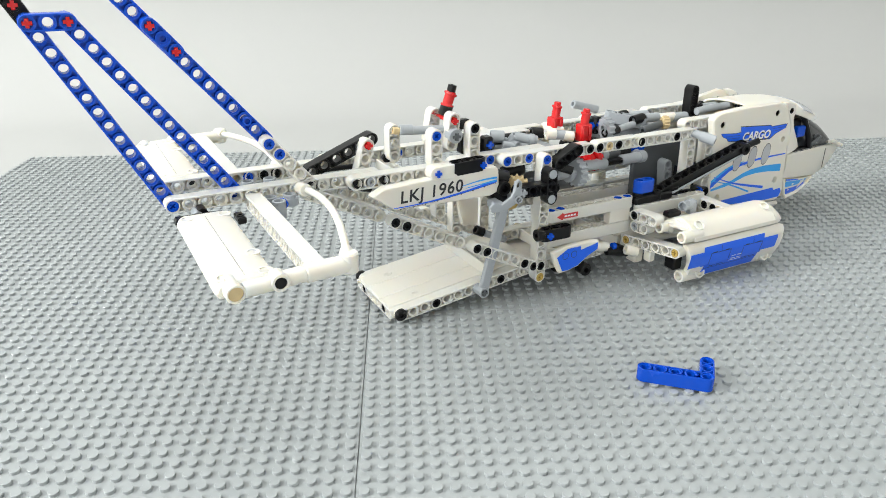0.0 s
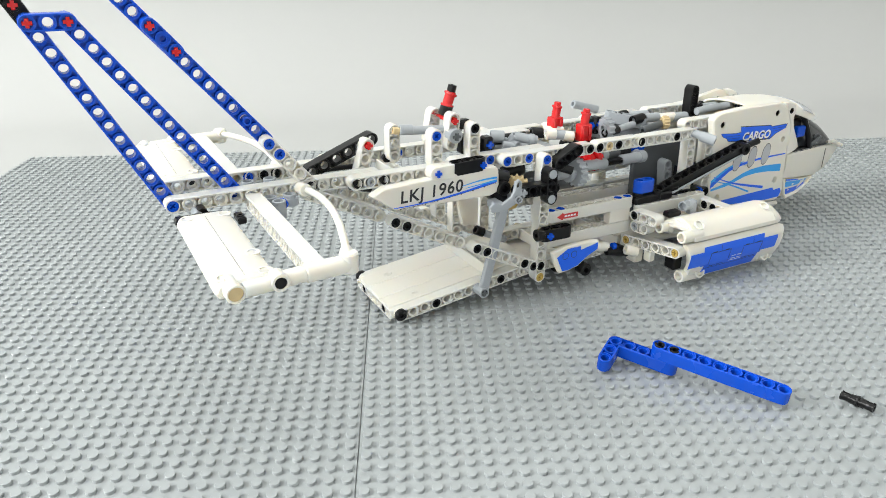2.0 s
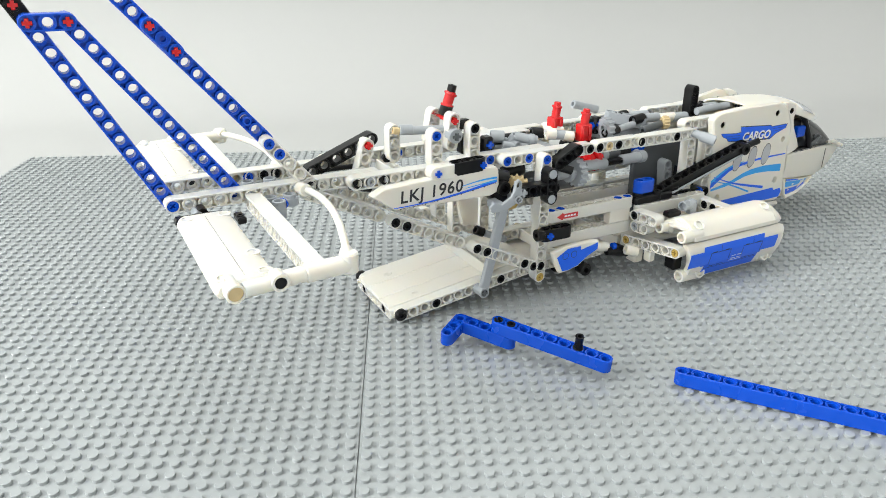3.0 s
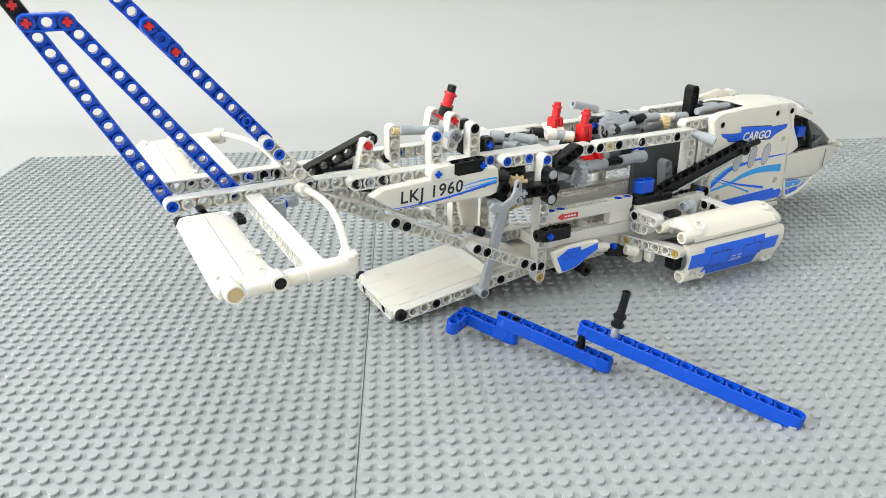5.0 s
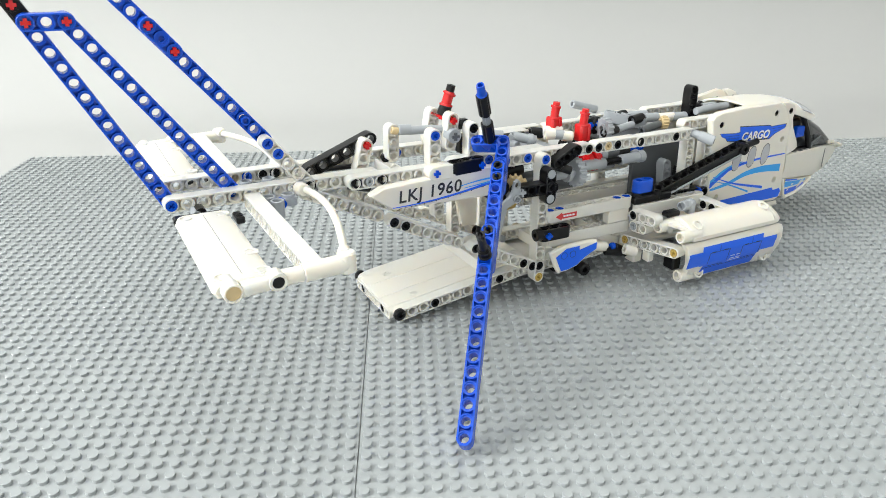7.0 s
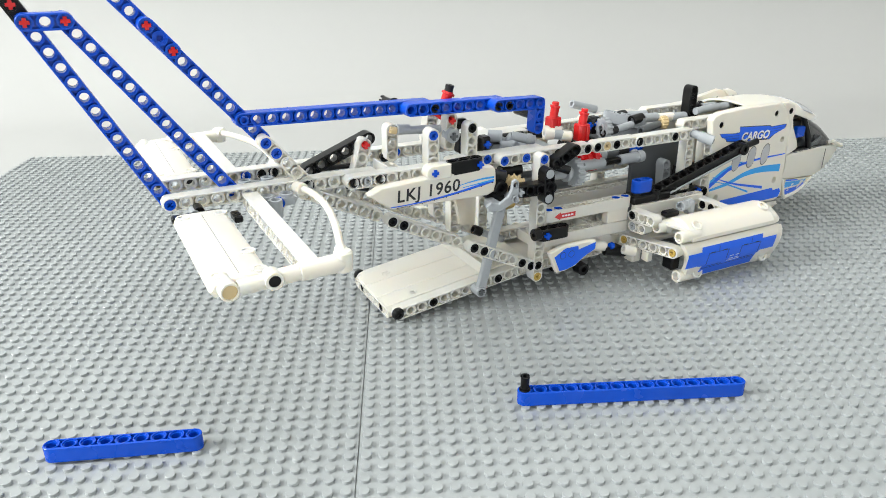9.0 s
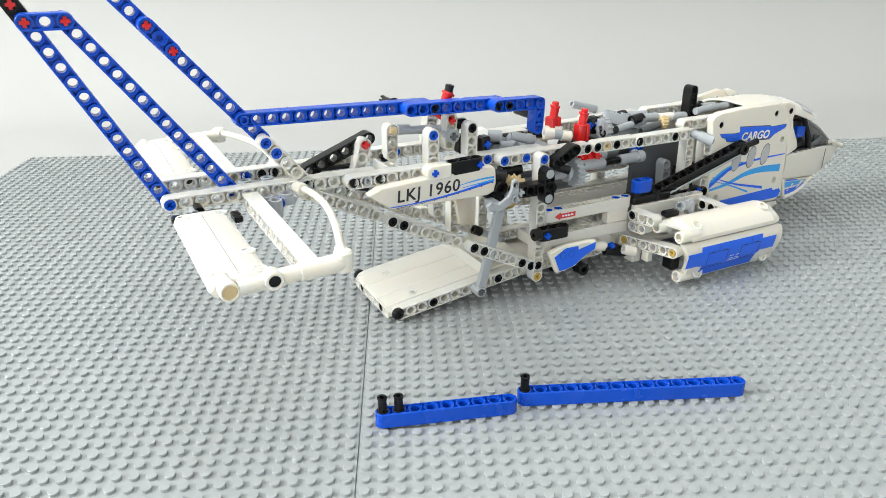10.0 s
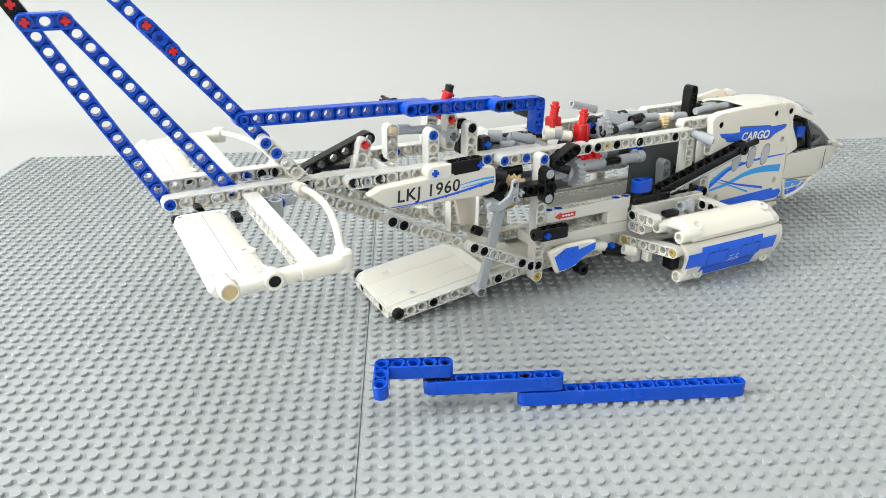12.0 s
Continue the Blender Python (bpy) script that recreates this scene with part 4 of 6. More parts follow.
rod((52.0, 1.8, -10.6), (52.0, 3.2, -10.6), 1.1, BLACK, "wheel", 0.4, "black rubber wheel", 0.2, 22)
beam(9, (51.6, 2.5, -10.0), Z, Y, LGREY, "wheel_leg")
for p, q, m, r in (((33.0, -2.2, -8.4), (34.4, -2.4, -8.6), WHITE, 0.45), ((35.2, -2.6, -8.8), (36.4, -2.8, -9.4), BLACK, 0.42), ((34.6, -2.8, -8.5), (34.95, -2.8, -8.5), BLUE, 0.3), ((34.2, -2.6, -8.9), (35.8, -2.9, -9.2), BLACK, 0.4), ((35.4, -3.6, -8.6), (36.4, -4.0, -8.9), WHITE, 0.45)):
    rod(p, q, r, m, "gear_link", 0.2 if r > 0.35 else 0)

# belly and inner frame
part("belly_panel", Geo().box((27.0, -0.4, -10.4), (48.0, 5.4, -9.9), 0.1), WHITE, plane)
part("belly_panel", bar([(-1.2, -8.8), (0.2, -10.2), (4.8, -10.2), (6.2, -8.8), (6.0, -8.5), (4.6, -9.8), (0.4, -9.8), (-1.0, -8.5)], 46.0, 57.5), WHITE, plane)
for a, n, c in ((33.0, 10, -0.9), (36.6, 10, -0.9), (40.0, 10, -0.9), (29.0, 10, -0.9), (24.0, 7, -2.0)):
    beam(n, (a, 6, c), (0, 0, -1), Y, name="frame_post")
for c, a, n in ((-4.0, 28, 15), (-6.0, 30, 15), (-9.0, 27.5, 15)):
    beam(n, (a, 5, c), X, Y, name="inner_beam")
for a in (23.5, 30.5, 37.0, 43.5):
    beam(7, (a, -0.5, -9.1), Y, Z, name="cross_beam")
for a, c in ((16.5, -0.7), (25.5, -0.9)):
    beam(6, (a, -0.5, c), Y, Z, name="cross_beam")
beam(11, (32.0, 3, -5.9), X, Z, WHITE, "inner_beam")
shape("inner_wall", [(32.0, -6.4), (42.5, -6.4), (42.5, -5.4), (32.0, -5.4)], 3.45, 3.6, WHITE)
beam(7, (43.9, -1, -0.8), (0.02, 0, -1), Y, WHITE, "post")
beam(8, (46.2, -0.9, -0.9), (0.05, 0, -1), Y, WHITE, "post")
shape("dark_panel", [(43.4, -6.3), (47.4, -6.5), (46.9, -3.2), (43.6, -3.2)], -0.4, 0.0, BLACK, "", 0.05)
beam(4, (43.2, -1.2, -5.6), (1, 0, -0.02), Y, BLACK, "black_beam")
axle((45.4, -1.9, -5.4), (45.4, -1.4, -5.4), BLUE, "blue_axle", 0.26)
shape("grey_bulkhead", [(40.6, -8.0), (47.2, -8.0), (46.5, -1.6), (45.2, -1.0), (42.0, -1.0), (40.5, -1.4)], 2.0, 2.5, DGREY, "dark grey bulkhead in the cargo bay", 0.1)
beam(5, (43.6, 1.2, -3.4), (0.12, 0, -1), Y, LGREY, "grey_bracket")
part("grey_motor", Geo().box((40.6, 2.4, -3.6), (42.6, 4.4, -0.9), 0.3), DGREY, plane)
shape("inner_shell", [(22.9, -4.2), (24.6, -4.5), (24.6, -6.6), (23.4, -6.6)], 3.2, 3.7, WHITE, "", 0.12)
beam(5, (20.9, 3.6, -1.2), (0.05, 0, -1), Y, WHITE, "frame_post")

# loading boom: black toothed arm, its rod and the blue block
boom = beam(12, (39.1, -2.05, -4.9), (0.959, 0, 0.284), (-0.275, -0.25, 0.928), BLACK, "loading_arm", label="black perforated loading arm lying aslant")
rod((39.0, -2.6, -5.35), (49.6, -2.55, -2.25), 0.1, LGREY, "chrome_rod")
rod((49.4, -2.2, -1.8), (51.6, -2.2, -1.4), 0.3, BLACK, "arm_tip", 0.15)
rod((49.6, -2.7, -1.85), (49.6, -1.6, -1.85), 0.55, BLACK, "arm_pivot", 0.25)
block = shape("blue_block", stadium(1, 0.5), -0.55, 0.55, BLUE, "blue two-hole block", 0.06, [circle(0, 0, 0.3), circle(1, 0, 0.3)])
block.matrix_basis = place((37.6, -2.1, -3.75), X, Z)
part("black_base", Geo().box((36.8, -2.8, -5.2), (41.0, -1.2, -4.5), 0.12), BLACK, plane)
for a, b in ((37.4, -2.2), (39.4, -2.4), (41.6, -2.2)):
    rod((a, b, -5.0), (a, b, -4.3), 0.45, BLACK, "black_stud", 0.2)

# gear train in the bay
part("spur_gear", gear_geo(16, 1.2, 0.7).moved(Matrix(((0, 1, 0, 31.7), (1, 0, 0, -0.9), (0, 0, 1, -2.0), (0, 0, 0, 1)))), LGREY, plane, "light grey spur gear")
rod((29.3, -0.95, -2.0), (31.4, -0.9, -2.0), 0.4, LGREY, "bush", 0.25)
rod((30.6, -0.92, -2.0), (31.0, -0.91, -2.0), 0.7, LGREY, "gear_collar", 0.3, n=20)
rod((32.4, -0.85, -1.6), (35.0, -0.4, -1.78), 0.46, LGREY, "axle_tube", 0.28)
axle((34.9, -0.4, -1.78), (37.2, 0.0, -1.9), BLACK, "drive_axle", 0.3)
rod((37.1, 0.0, -1.92), (39.9, 0.25, -1.95), 0.46, LGREY, "axle_tube", 0.28)
rod((39.3, 0.2, -1.95), (39.95, 0.26, -1.95), 0.54, LGREY, "tube_end", 0.3)
rod((39.6, 0.5, -1.9), (38.6, 2.2, -1.0), 0.4, LGREY, "elbow_arm", 0.2)
beam(3, (28.75, -1.9, -0.6), (0.88, 0, 0.47), Y, BLACK, "crank_arm")
rod((30.0, -2.4, -1.25), (28.6, -1.7, -0.75), 0.35, BLACK, "crank_handle", 0.18)
for a in (33.3, 34.1):
    rod((a, 0.2, -1.55), (a + 0.4, 0.2, -1.55), 0.95, RED, "pulley", 0.3, n=20)
rod((33.0, 0.2, -1.55), (35.0, 0.2, -1.55), 0.55, RED, "pulley_hub")
rod((35.0, 0.6, -1.3), (35.7, 0.7, -1.3), 0.75, LGREY, "coupling", 0.3)
rod((35.7, 0.8, -1.3), (37.2, 0.9, -1.3), 0.7, DGREY, "coupling", 0.3)
rod((37.2, 0.9, -1.3), (38.6, 1.0, -1.3), 0.6, BLACK, "coupling", 0.3)
rod((38.6, 1.0, -1.3), (40.4, 1.0, -1.3), 0.35, BLUE, "coupling_pin", 0.2)
for p, q, m, r in (((29.5, 1.5, -2.0), (33, 1.5, -2.0), BLACK, 0.55), ((30.5, 2.2, -3.6), (34, 2.2, -3.6), DGREY, 0.9), ((36, 3.0, -3.2), (39, 3.0, -3.2), LGREY, 0.45), ((33.0, 3.0, -0.8), (38.6, 3.0, -0.8), BLACK, 0.5), ((24.0, 2.0, -0.9), (29, 2.0, -0.9), BLACK, 0.8), ((26.0, 0.6, -2.4), (30.5, 0.6, -2.4), DGREY, 0.55)):
    rod(p, q, r, m, "inner_axle", 0.2)

# black bracket, tan gear and the ramp's fork
beam(4, (24.6, -3, -1.95), (1, 0, -0.03), Y, BLACK, "black_beam")
beam(3, (27.25, -3.1, -0.85), (0.03, 0, -1), Y, BLACK, "black_beam")
for c in (-0.85, -2.85):
    rod((27.27, -3.63, c), (27.27, -3.2, c), 0.36, LGREY, "grey_pin")
axle((24.6, -3.7, -1.95), (24.6, -3.1, -1.95), LGREY, "grey_axle", 0.3)
rod((23.5, -2.7, -1.7), (23.5, -1.6, -1.7), 0.55, BLACK, "black_collar", 0.3)
part("bevel_gear", gear_geo(14, 1.05, 0.6).moved(Matrix(((0.85, 0.5, 0, 25.05), (-0.5, 0.85, 0, -1.95), (0, 0, 1, -2.05), (0, 0, 0, 1)))), TAN, plane, "tan bevel gear")
for p, q, r in (((22.9, -1.4, -0.9), (24.2, -1.9, -1.2), 0.6), ((23.0, -1.2, -2.0), (24.2, -1.4, -3.0), 0.7), ((24.6, -0.6, -1.2), (26.4, -0.6, -1.0), 0.55), ((25.2, -0.4, -2.6), (26.8, -0.2, -2.6), 0.8)):
    rod(p, q, r, BLACK, "linkage", 0.25)
rod((25.0, 0.4, -4.0), (26.4, 0.6, -4.0), 0.8, AMBER, "gold_hub", 0.3)
rod((23.8, 2.0, -6.7), (24.5, 1.9, -7.05), 0.4, BLACK, "lower_collar", 0.25)
rod((24.6, 1.9, -7.1), (26.6, 1.7, -8.0), 0.3, LGREY, "lower_axle")
for p, q, m, r in (((12.6, 1.4, -0.9), (14.2, 1.2, -1.3), BLACK, 0.42), ((14.2, 1.2, -1.3), (15.2, 1.1, -1.6), LGREY, 0.3), ((11.0, 3.2, -0.1), (13.4, 2.4, 0.1), BLACK, 0.2)):
    rod(p, q, r, m, "tail_link", 0.15)

# tail linkage over the boom
beam(6, (9.9, 2, 0.35), (0.928, 0, 0.371), Y, BLACK, "dark_link")
beam(3, (13.9, 1.2, 2.0), (-0.25, 0, -0.97), Y, WHITE, "white_link")
axle((13.9, 0.5, 2.0), (13.9, 1.6, 2.0), RED, "red_axle", 0.26)
beam(3, (18.3, -1, 0.7), Z, Y, WHITE, "upright")
pin((18.3, -1, 2.65), mat=BLUE)
beam(3, (22.2, 0.2, 0.55), Z, Y, WHITE, "upright")
pin((22.2, 0.2, 2.55))
beam(3, (16.9, 3.2, 0.3), Z, Y, WHITE, "upright")
pin((16.6, 4.0, 0.0))
beam(3, (20.8, 1.2, 1.2), (0.1, 0, 0.99), Y, WHITE, "white_link")
beam(3, (20.2, 3.4, 1.2), (0.15, 0, 0.98), Y, WHITE, "white_link")
axle((20.95, 0.5, 3.05), (20.95, 4.0, 3.05), RED, "red_axle", 0.25)
rod((16.5, 2.2, 2.5), (17.0, 2.1, 2.4), 0.28, TAN, "tan_bush", 0.2)
rod((17.0, 2.1, 2.5), (18.0, 2.0, 2.45), 0.4, LGREY, "bush", 0.25)
rod((17.6, 2.0, 2.4), (22.0, 1.6, 2.2), 0.33, LGREY, "cross_tube", 0.2)
rod((20.9, 0.3, 1.95), (20.9, 1.2, 2.0), 0.56, LGREY, "bush", 0.0)
axle((20.9, 0.1, 1.95), (20.9, 0.6, 1.95), DGREY, "axle_end", 0.3)
part("black_knob", Geo().box((21.6, 1.0, 2.2), (22.7, 1.9, 2.95), 0.25), BLACK, plane)
lever = part("lever", Geo().tube((20.9, 2.3, 3.2), (21.15, 2.2, 4.0), 0.5, n=14, ch=0.05), BLACK, plane, "red and black hand lever")
part("lever_grip", Geo().tube((21.1, 2.2, 3.95), (21.4, 2.1, 5.0), 0.4, n=16, hollow=0.2, ch=0.05), RED, lever)
part("lever_flange", Geo().tube((21.1, 2.2, 3.9), (21.14, 2.2, 4.05), 0.52, n=16, ch=0.03), RED, lever)
part("lever_flange", Geo().tube((21.34, 2.12, 4.75), (21.4, 2.1, 4.9), 0.52, n=16, ch=0.03), RED, lever)
part("lever_end", Geo().tube((21.36, 2.1, 4.9), (21.5, 2.05, 5.5), 0.34, n=14, hollow=0.18, ch=0.03), BLACK, lever)
rod((19.8, 3.6, 0.9), (21.0, 3.0, 1.2), 0.45, WHITE, "bush", 0.25)

# levers and shafts on the fuselage top
for a, b, c in ((31.9, 2.8, 0.4), (33.6, 1.0, 0.0)):
    red = part("red_lever", Geo().box((a - 0.55, b - 0.45, c), (a + 0.55, b + 0.45, c + 1.45), 0.08), RED, plane, "red hand lever")
    for k in (-1, 1):
        part("lever_rib", Geo().box((a + 0.3 * k - 0.16, b - 0.56, c + 0.1), (a + 0.3 * k + 0.16, b - 0.43, c + 1.3), 0.04), RED, red)
    part("lever_grip", Geo().tube((a, b, c + 1.3), (a + 0.15, b, c + 2.35), 0.36, n=16, ch=0.04), RED, red)
    part("lever_flange", Geo().tube((a + 0.1, b, c + 2.2), (a + 0.14, b, c + 2.4), 0.44, n=16, ch=0.04), RED, red)
    part("lever_cap", Geo().tube((a + 0.14, b, c + 2.4), (a + 0.17, b, c + 2.7), 0.3, n=8, ch=0.04), RED, red)
for p, q, m, r, h in (((25.6, 3.0, 0.85), (26.6, 2.5, 0.8), LGREY, 0.5, 0.34), ((27.0, 2.4, 0.2), (27.3, 1.9, 1.0), LGREY, 0.34, 0.2), ((27.3, 2.1, 0.85), (29.0, 1.2, 0.5), LGREY, 0.4, 0.26), ((28.4, 1.5, 0.6), (28.75, 1.3, 0.55), LGREY, 0.5, 0.3), ((26.2, 2.0, 0.25), (27.6, 1.4, 0.05), LGREY, 0.36, 0.2), ((27.0, 3.2, 0.3), (27.2, 1.2, 0.3), LGREY, 0.3, 0.15),
                       ((24.4, 3.4, 0.3), (24.9, 1.6, 0.3), DGREY, 0.3, 0.15), ((29.9, 3.4, 0.6), (31.0, 3.0, 0.5), BLACK, 0.45, 0.3), ((30.5, 2.1, 0.7), (31.3, 1.8, 0.65), WHITE, 0.5, 0.25), ((31.2, 1.8, 0.62), (32.0, 1.5, 0.55), LGREY, 0.42, 0.2), ((30.8, 2.9, 0.75), (32.4, 2.3, 0.7), WHITE, 0.42, 0.2), ((31.9, 1.55, 0.5), (32.7, 1.2, 0.4), WHITE, 0.46, 0.2), ((36.9, 6.9, 1.7), (39.6, 6.7, 1.0), LGREY, 0.38, 0.2),
                       ((35.8, 0.9, 0.4), (37.6, 1.3, 0.45), BLACK, 0.36, 0.2), ((37.6, 1.3, 0.45), (40.0, 2.0, 0.5), LGREY, 0.32, 0.2), ((40.6, 2.8, 0.6), (42.0, 3.0, 0.7), BLACK, 0.46, 0.3), ((40.2, 4.6, 0.6), (41.4, 4.6, 0.7), BLACK, 0.5, 0.3), ((41.4, 4.4, 0.6), (43.6, 4.2, 0.6), LGREY, 0.42, 0.25),
                       ((42.2, 3.0, 0.6), (43.8, 3.0, 0.6), LGREY, 0.42, 0.25), ((43.8, 2.8, 0.55), (45.4, 2.6, 0.55), WHITE, 0.42, 0.25), ((45.2, 2.6, 0.5), (46.8, 2.4, 0.5), LGREY, 0.42, 0.25), ((48.8, 3.6, 0.8), (51.4, 3.2, 0.9), LGREY, 0.38, 0.2),
                       ((43.78, -1.2, 0.12), (44.4, -2.1, -0.18), LGREY, 0.36, 0.2), ((44.3, -1.95, -0.13), (45.0, -3.0, -0.46), LGREY, 0.46, 0.3), ((40.0, 0.8, 0.2), (42.8, 1.6, 0.3), DGREY, 0.36, 0.2), ((23.0, 2.6, 0.1), (26.0, 3.4, 0.1), DGREY, 0.45, 0.2), ((26.6, 3.9, 0.2), (29.6, 3.9, 0.2), BLACK, 0.42, 0.2)):
    rod(p, q, r, m, "shaft" if r < 0.45 else "coupling", h)
axle((44.6, -2.4, -0.27), (45.02, -3.03, -0.47), DGREY, "axle_end", 0.22)
beam(4, (39.5, 4.7, 0.75), (0.8, -0.58, -0.16), (0.13, -0.1, 0.98), LGREY, "grey_liftarm")
part("top_gear", gear_geo(12, 0.95, 0.6).moved(Matrix(((0, 1, 0, 36.2), (1, 0, 0, 1.2), (0, 0, 1, 0.75), (0, 0, 0, 1)))), LGREY, plane, "light grey gear")
part("top_gear", gear_geo(12, 0.6, 0.5).moved(Matrix(((0.3, 0.9, 0, 43.3), (0.9, -0.3, 0, 1.5), (0, 0, 1, 0.45), (0, 0, 0, 1)))), TAN, plane, "tan gear")
for a, b in ((35.2, 2.5), (36.1, 2.6), (22.6, 2.2), (24.0, 1.0)):
    part("black_block", Geo().box((a - 0.4, b - 0.5, 0.0), (a + 0.4, b + 0.5, 1.5), 0.15), BLACK, plane)
    axle((a, b - 0.7, 0.9), (a, b - 0.4, 0.9), BLUE, "blue_axle", 0.28)
part("deck_plate", Geo().box((24.0, 0.6, -0.45), (31.0, 4.4, -0.2), 0.06), LGREY, plane)
part("deck_plate", Geo().box((36.0, 1.5, -0.5), (44.0, 4.4, -0.3), 0.06), DGREY, plane)
beam(5, (37.0, 4.9, 0.0), X, Y, LGREY, "grey_beam")


# ---- loose pieces that are put together on the baseplates ----
def flat_beam(n, bend=0):
    """A beam that lies on its side: holes upright; the second arm goes to -y from the first hole."""
    g = beam_geo(n, bend)
    if bend:
        # corner hole at the origin, long arm along x, short arm along -y
        g.moved(Matrix(((-1, 0, 0, n - 1), (0, 0, -1, 0), (0, -1, 0, 0), (0, 0, 0, 1))))
    else:
        g.moved(Matrix(((1, 0, 0, 0), (0, 0, -1, 0), (0, 1, 0, 0), (0, 0, 0, 1))))
    return g


def loose(name, geo, mat, label, category):
    return tagged(new(name, geo.mesh(name, mat)), label, category)


l1 = loose("angle_beam", flat_beam(5, 3), BLUE, "blue plastic right-angled beam with seven round holes", "beam")
l2 = tagged(new("angle_beam", l1.data), "blue plastic right-angled beam with seven round holes", "beam")
n1 = loose("short_beam", flat_beam(9), BLUE, "blue plastic straight beam with nine round holes", "beam")
n2 = tagged(new("short_beam", n1.data), "blue plastic straight beam with nine round holes", "beam")
b1 = loose("long_beam", flat_beam(15), BLUE, "blue plastic straight beam with fifteen round holes", "beam")
b2 = tagged(new("long_beam", b1.data), "blue plastic straight beam with fifteen round holes", "beam")
for ob in (l1, l2, n1, n2, b1, b2):
    tagged(ob, group="blue beams")


def slotted_pin(lo, hi):
    """A friction pin: a tube with a collar in the middle and split, lipped ends."""
    g = Geo()
    gap = 0.07
    for s in (1, -1):
        ring = [(0.315, 0.0), (0.315, 0.1), (0.28, 0.16), (0.28, 0.5)]
        for side in (0, 1):
            angs = np.linspace(0.32, math.pi - 0.32, 8) + side * math.pi
            end = hi if s > 0 else lo
            verts, faces = [], []
            prof = [(r, end - s * d) for r, d in ring] + [(0.18, end - s * 0.5), (0.18, end)]
            m = len(prof)
            for a in angs:
                verts += [(r * math.cos(a), r * math.sin(a), z) for r, z in prof]
            for i in range(len(angs) - 1):
                for j in range(m):
                    k = (j + 1) % m
                    faces.append((i * m + j, i * m + k, (i + 1) * m + k, (i + 1) * m + j))
            faces.append(tuple(range(m)))
            faces.append(tuple(range((len(angs) - 1) * m, len(angs) * m))[::-1])
            g.grow(verts, faces)
    g.tube((0, 0, lo + 0.5), (0, 0, hi - 0.5), 0.28, hollow=0.18, n=16)
    g.tube((0, 0, -0.07), (0, 0, 0.07), 0.375, n=18, ch=0.02)
    for a in range(4):
        t = math.pi / 4 + a * math.pi / 2
        c, s = 0.285 * math.cos(t), 0.285 * math.sin(t)
        for z in (0.28, -0.28):
            g.box((c - 0.03, s - 0.03, z - 0.18), (c + 0.03, s + 0.03, z + 0.18), 0.01)
    return g


pina = loose("connector_pin", slotted_pin(-1, 1), BLACK, "black plastic friction pin with slotted ends", "pin")
others = [tagged(new("connector_pin", pina.data), "black plastic friction pin with slotted ends", "pin") for _ in range(5)]
pinb, pinc, pinf, ping, pinh = others
for ob in [pina] + others:
    tagged(ob, group="friction pins")

pind = tagged(new("long_pin"), "long black pin with two collars and a grey axle end", "pin")
g = Geo()
g.tube((0, 0, 0.0), (0, 0, 0.95), 0.33, n=18, ch=0.02)
g.tube((0, 0, 0.0), (0, 0, 0.2), 0.45, n=20, ch=0.04)
g.tube((0, 0, 0.66), (0, 0, 0.84), 0.45, n=20, ch=0.04)
g.tube((0, 0, 0.84), (0, 0, 0.96), 0.37, n=20, ch=0.03)
part("shank", g, BLACK, pind)
g = Geo()
g.tube((0, 0, 0.95), (0, 0, 2.25), 0.29, 0.27, n=16)
for side in (0, 1):
    angs = np.linspace(0.35, math.pi - 0.35, 8) + side * math.pi
    prof = [(0.27, 2.2), (0.27, 2.52), (0.31, 2.58), (0.31, 2.66), (0.17, 2.66), (0.17, 2.2)]
    g.grow([(r * math.cos(a), r * math.sin(a), z) for a in angs for r, z in prof],
           [(i * 6 + j, i * 6 + (j + 1) % 6, i * 6 + 6 + (j + 1) % 6, i * 6 + 6 + j) for i in range(7) for j in range(6)] + [tuple(range(6)), tuple(range(47, 41, -1))])
part("slotted_end", g, BLACK, pind)
part("axle_end", Geo().tube((0, 0, -1.0), (0, 0, 0.02), 0.28, hollow=0.15, n=14, ch=0.02), LGREY, pind, "grey axle end")


def ribbed_tube():
    """A black axle joiner with flats along its sides."""
    sec = []
    for i in range(24):
        a = 2 * math.pi * i / 24
        sec.append((0.46 * math.cos(a) if i % 6 not in (0,) else 0.4 * math.cos(a), 0.46 * math.sin(a) if i % 6 not in (0,) else 0.4 * math.sin(a)))
    g = Geo().prism(sec, [circle(0, 0, 0.3, 12)], -1.0, 1.0, 0.04, 0.04)
    return g.moved(Matrix(((1, 0, 0, 0), (0, 0, -1, 0), (0, 1, 0, 0), (0, 0, 0, 1))))


eax = loose("axle_rod", Geo().cross((0, 0, -2.5), (0, 0, 2.5), 0.29), LGREY, "light grey cross-section axle", "axle")
etl = loose("axle_joiner", ribbed_tube(), BLACK, "black ribbed axle joiner tube", "connector")
etr = tagged(new("axle_joiner", etl.data), "black ribbed axle joiner tube", "connector")


def axle_pin():
    g = Geo().tube((0, 0, -0.95), (0, 0, -0.4), 0.29, n=16, ch=0.02)
    g.tube((0, 0, -0.49), (0, 0, -0.4), 0.38, n=18, ch=0.03)
    g.tube((0, 0, -0.4), (0, 0, 0.5), 0.33, 0.28, hollow=0.19, n=18, ch=0.02)
    return g


ebr = loose("axle_pin", axle_pin(), BLUE, "blue axle pin set in the end of a black joiner", "pin")
ebl = loose("axle_pin", axle_pin().moved(Matrix.Diagonal((1, -1, -1, 1))), BLUE, "blue axle pin set in the end of a black joiner", "pin")


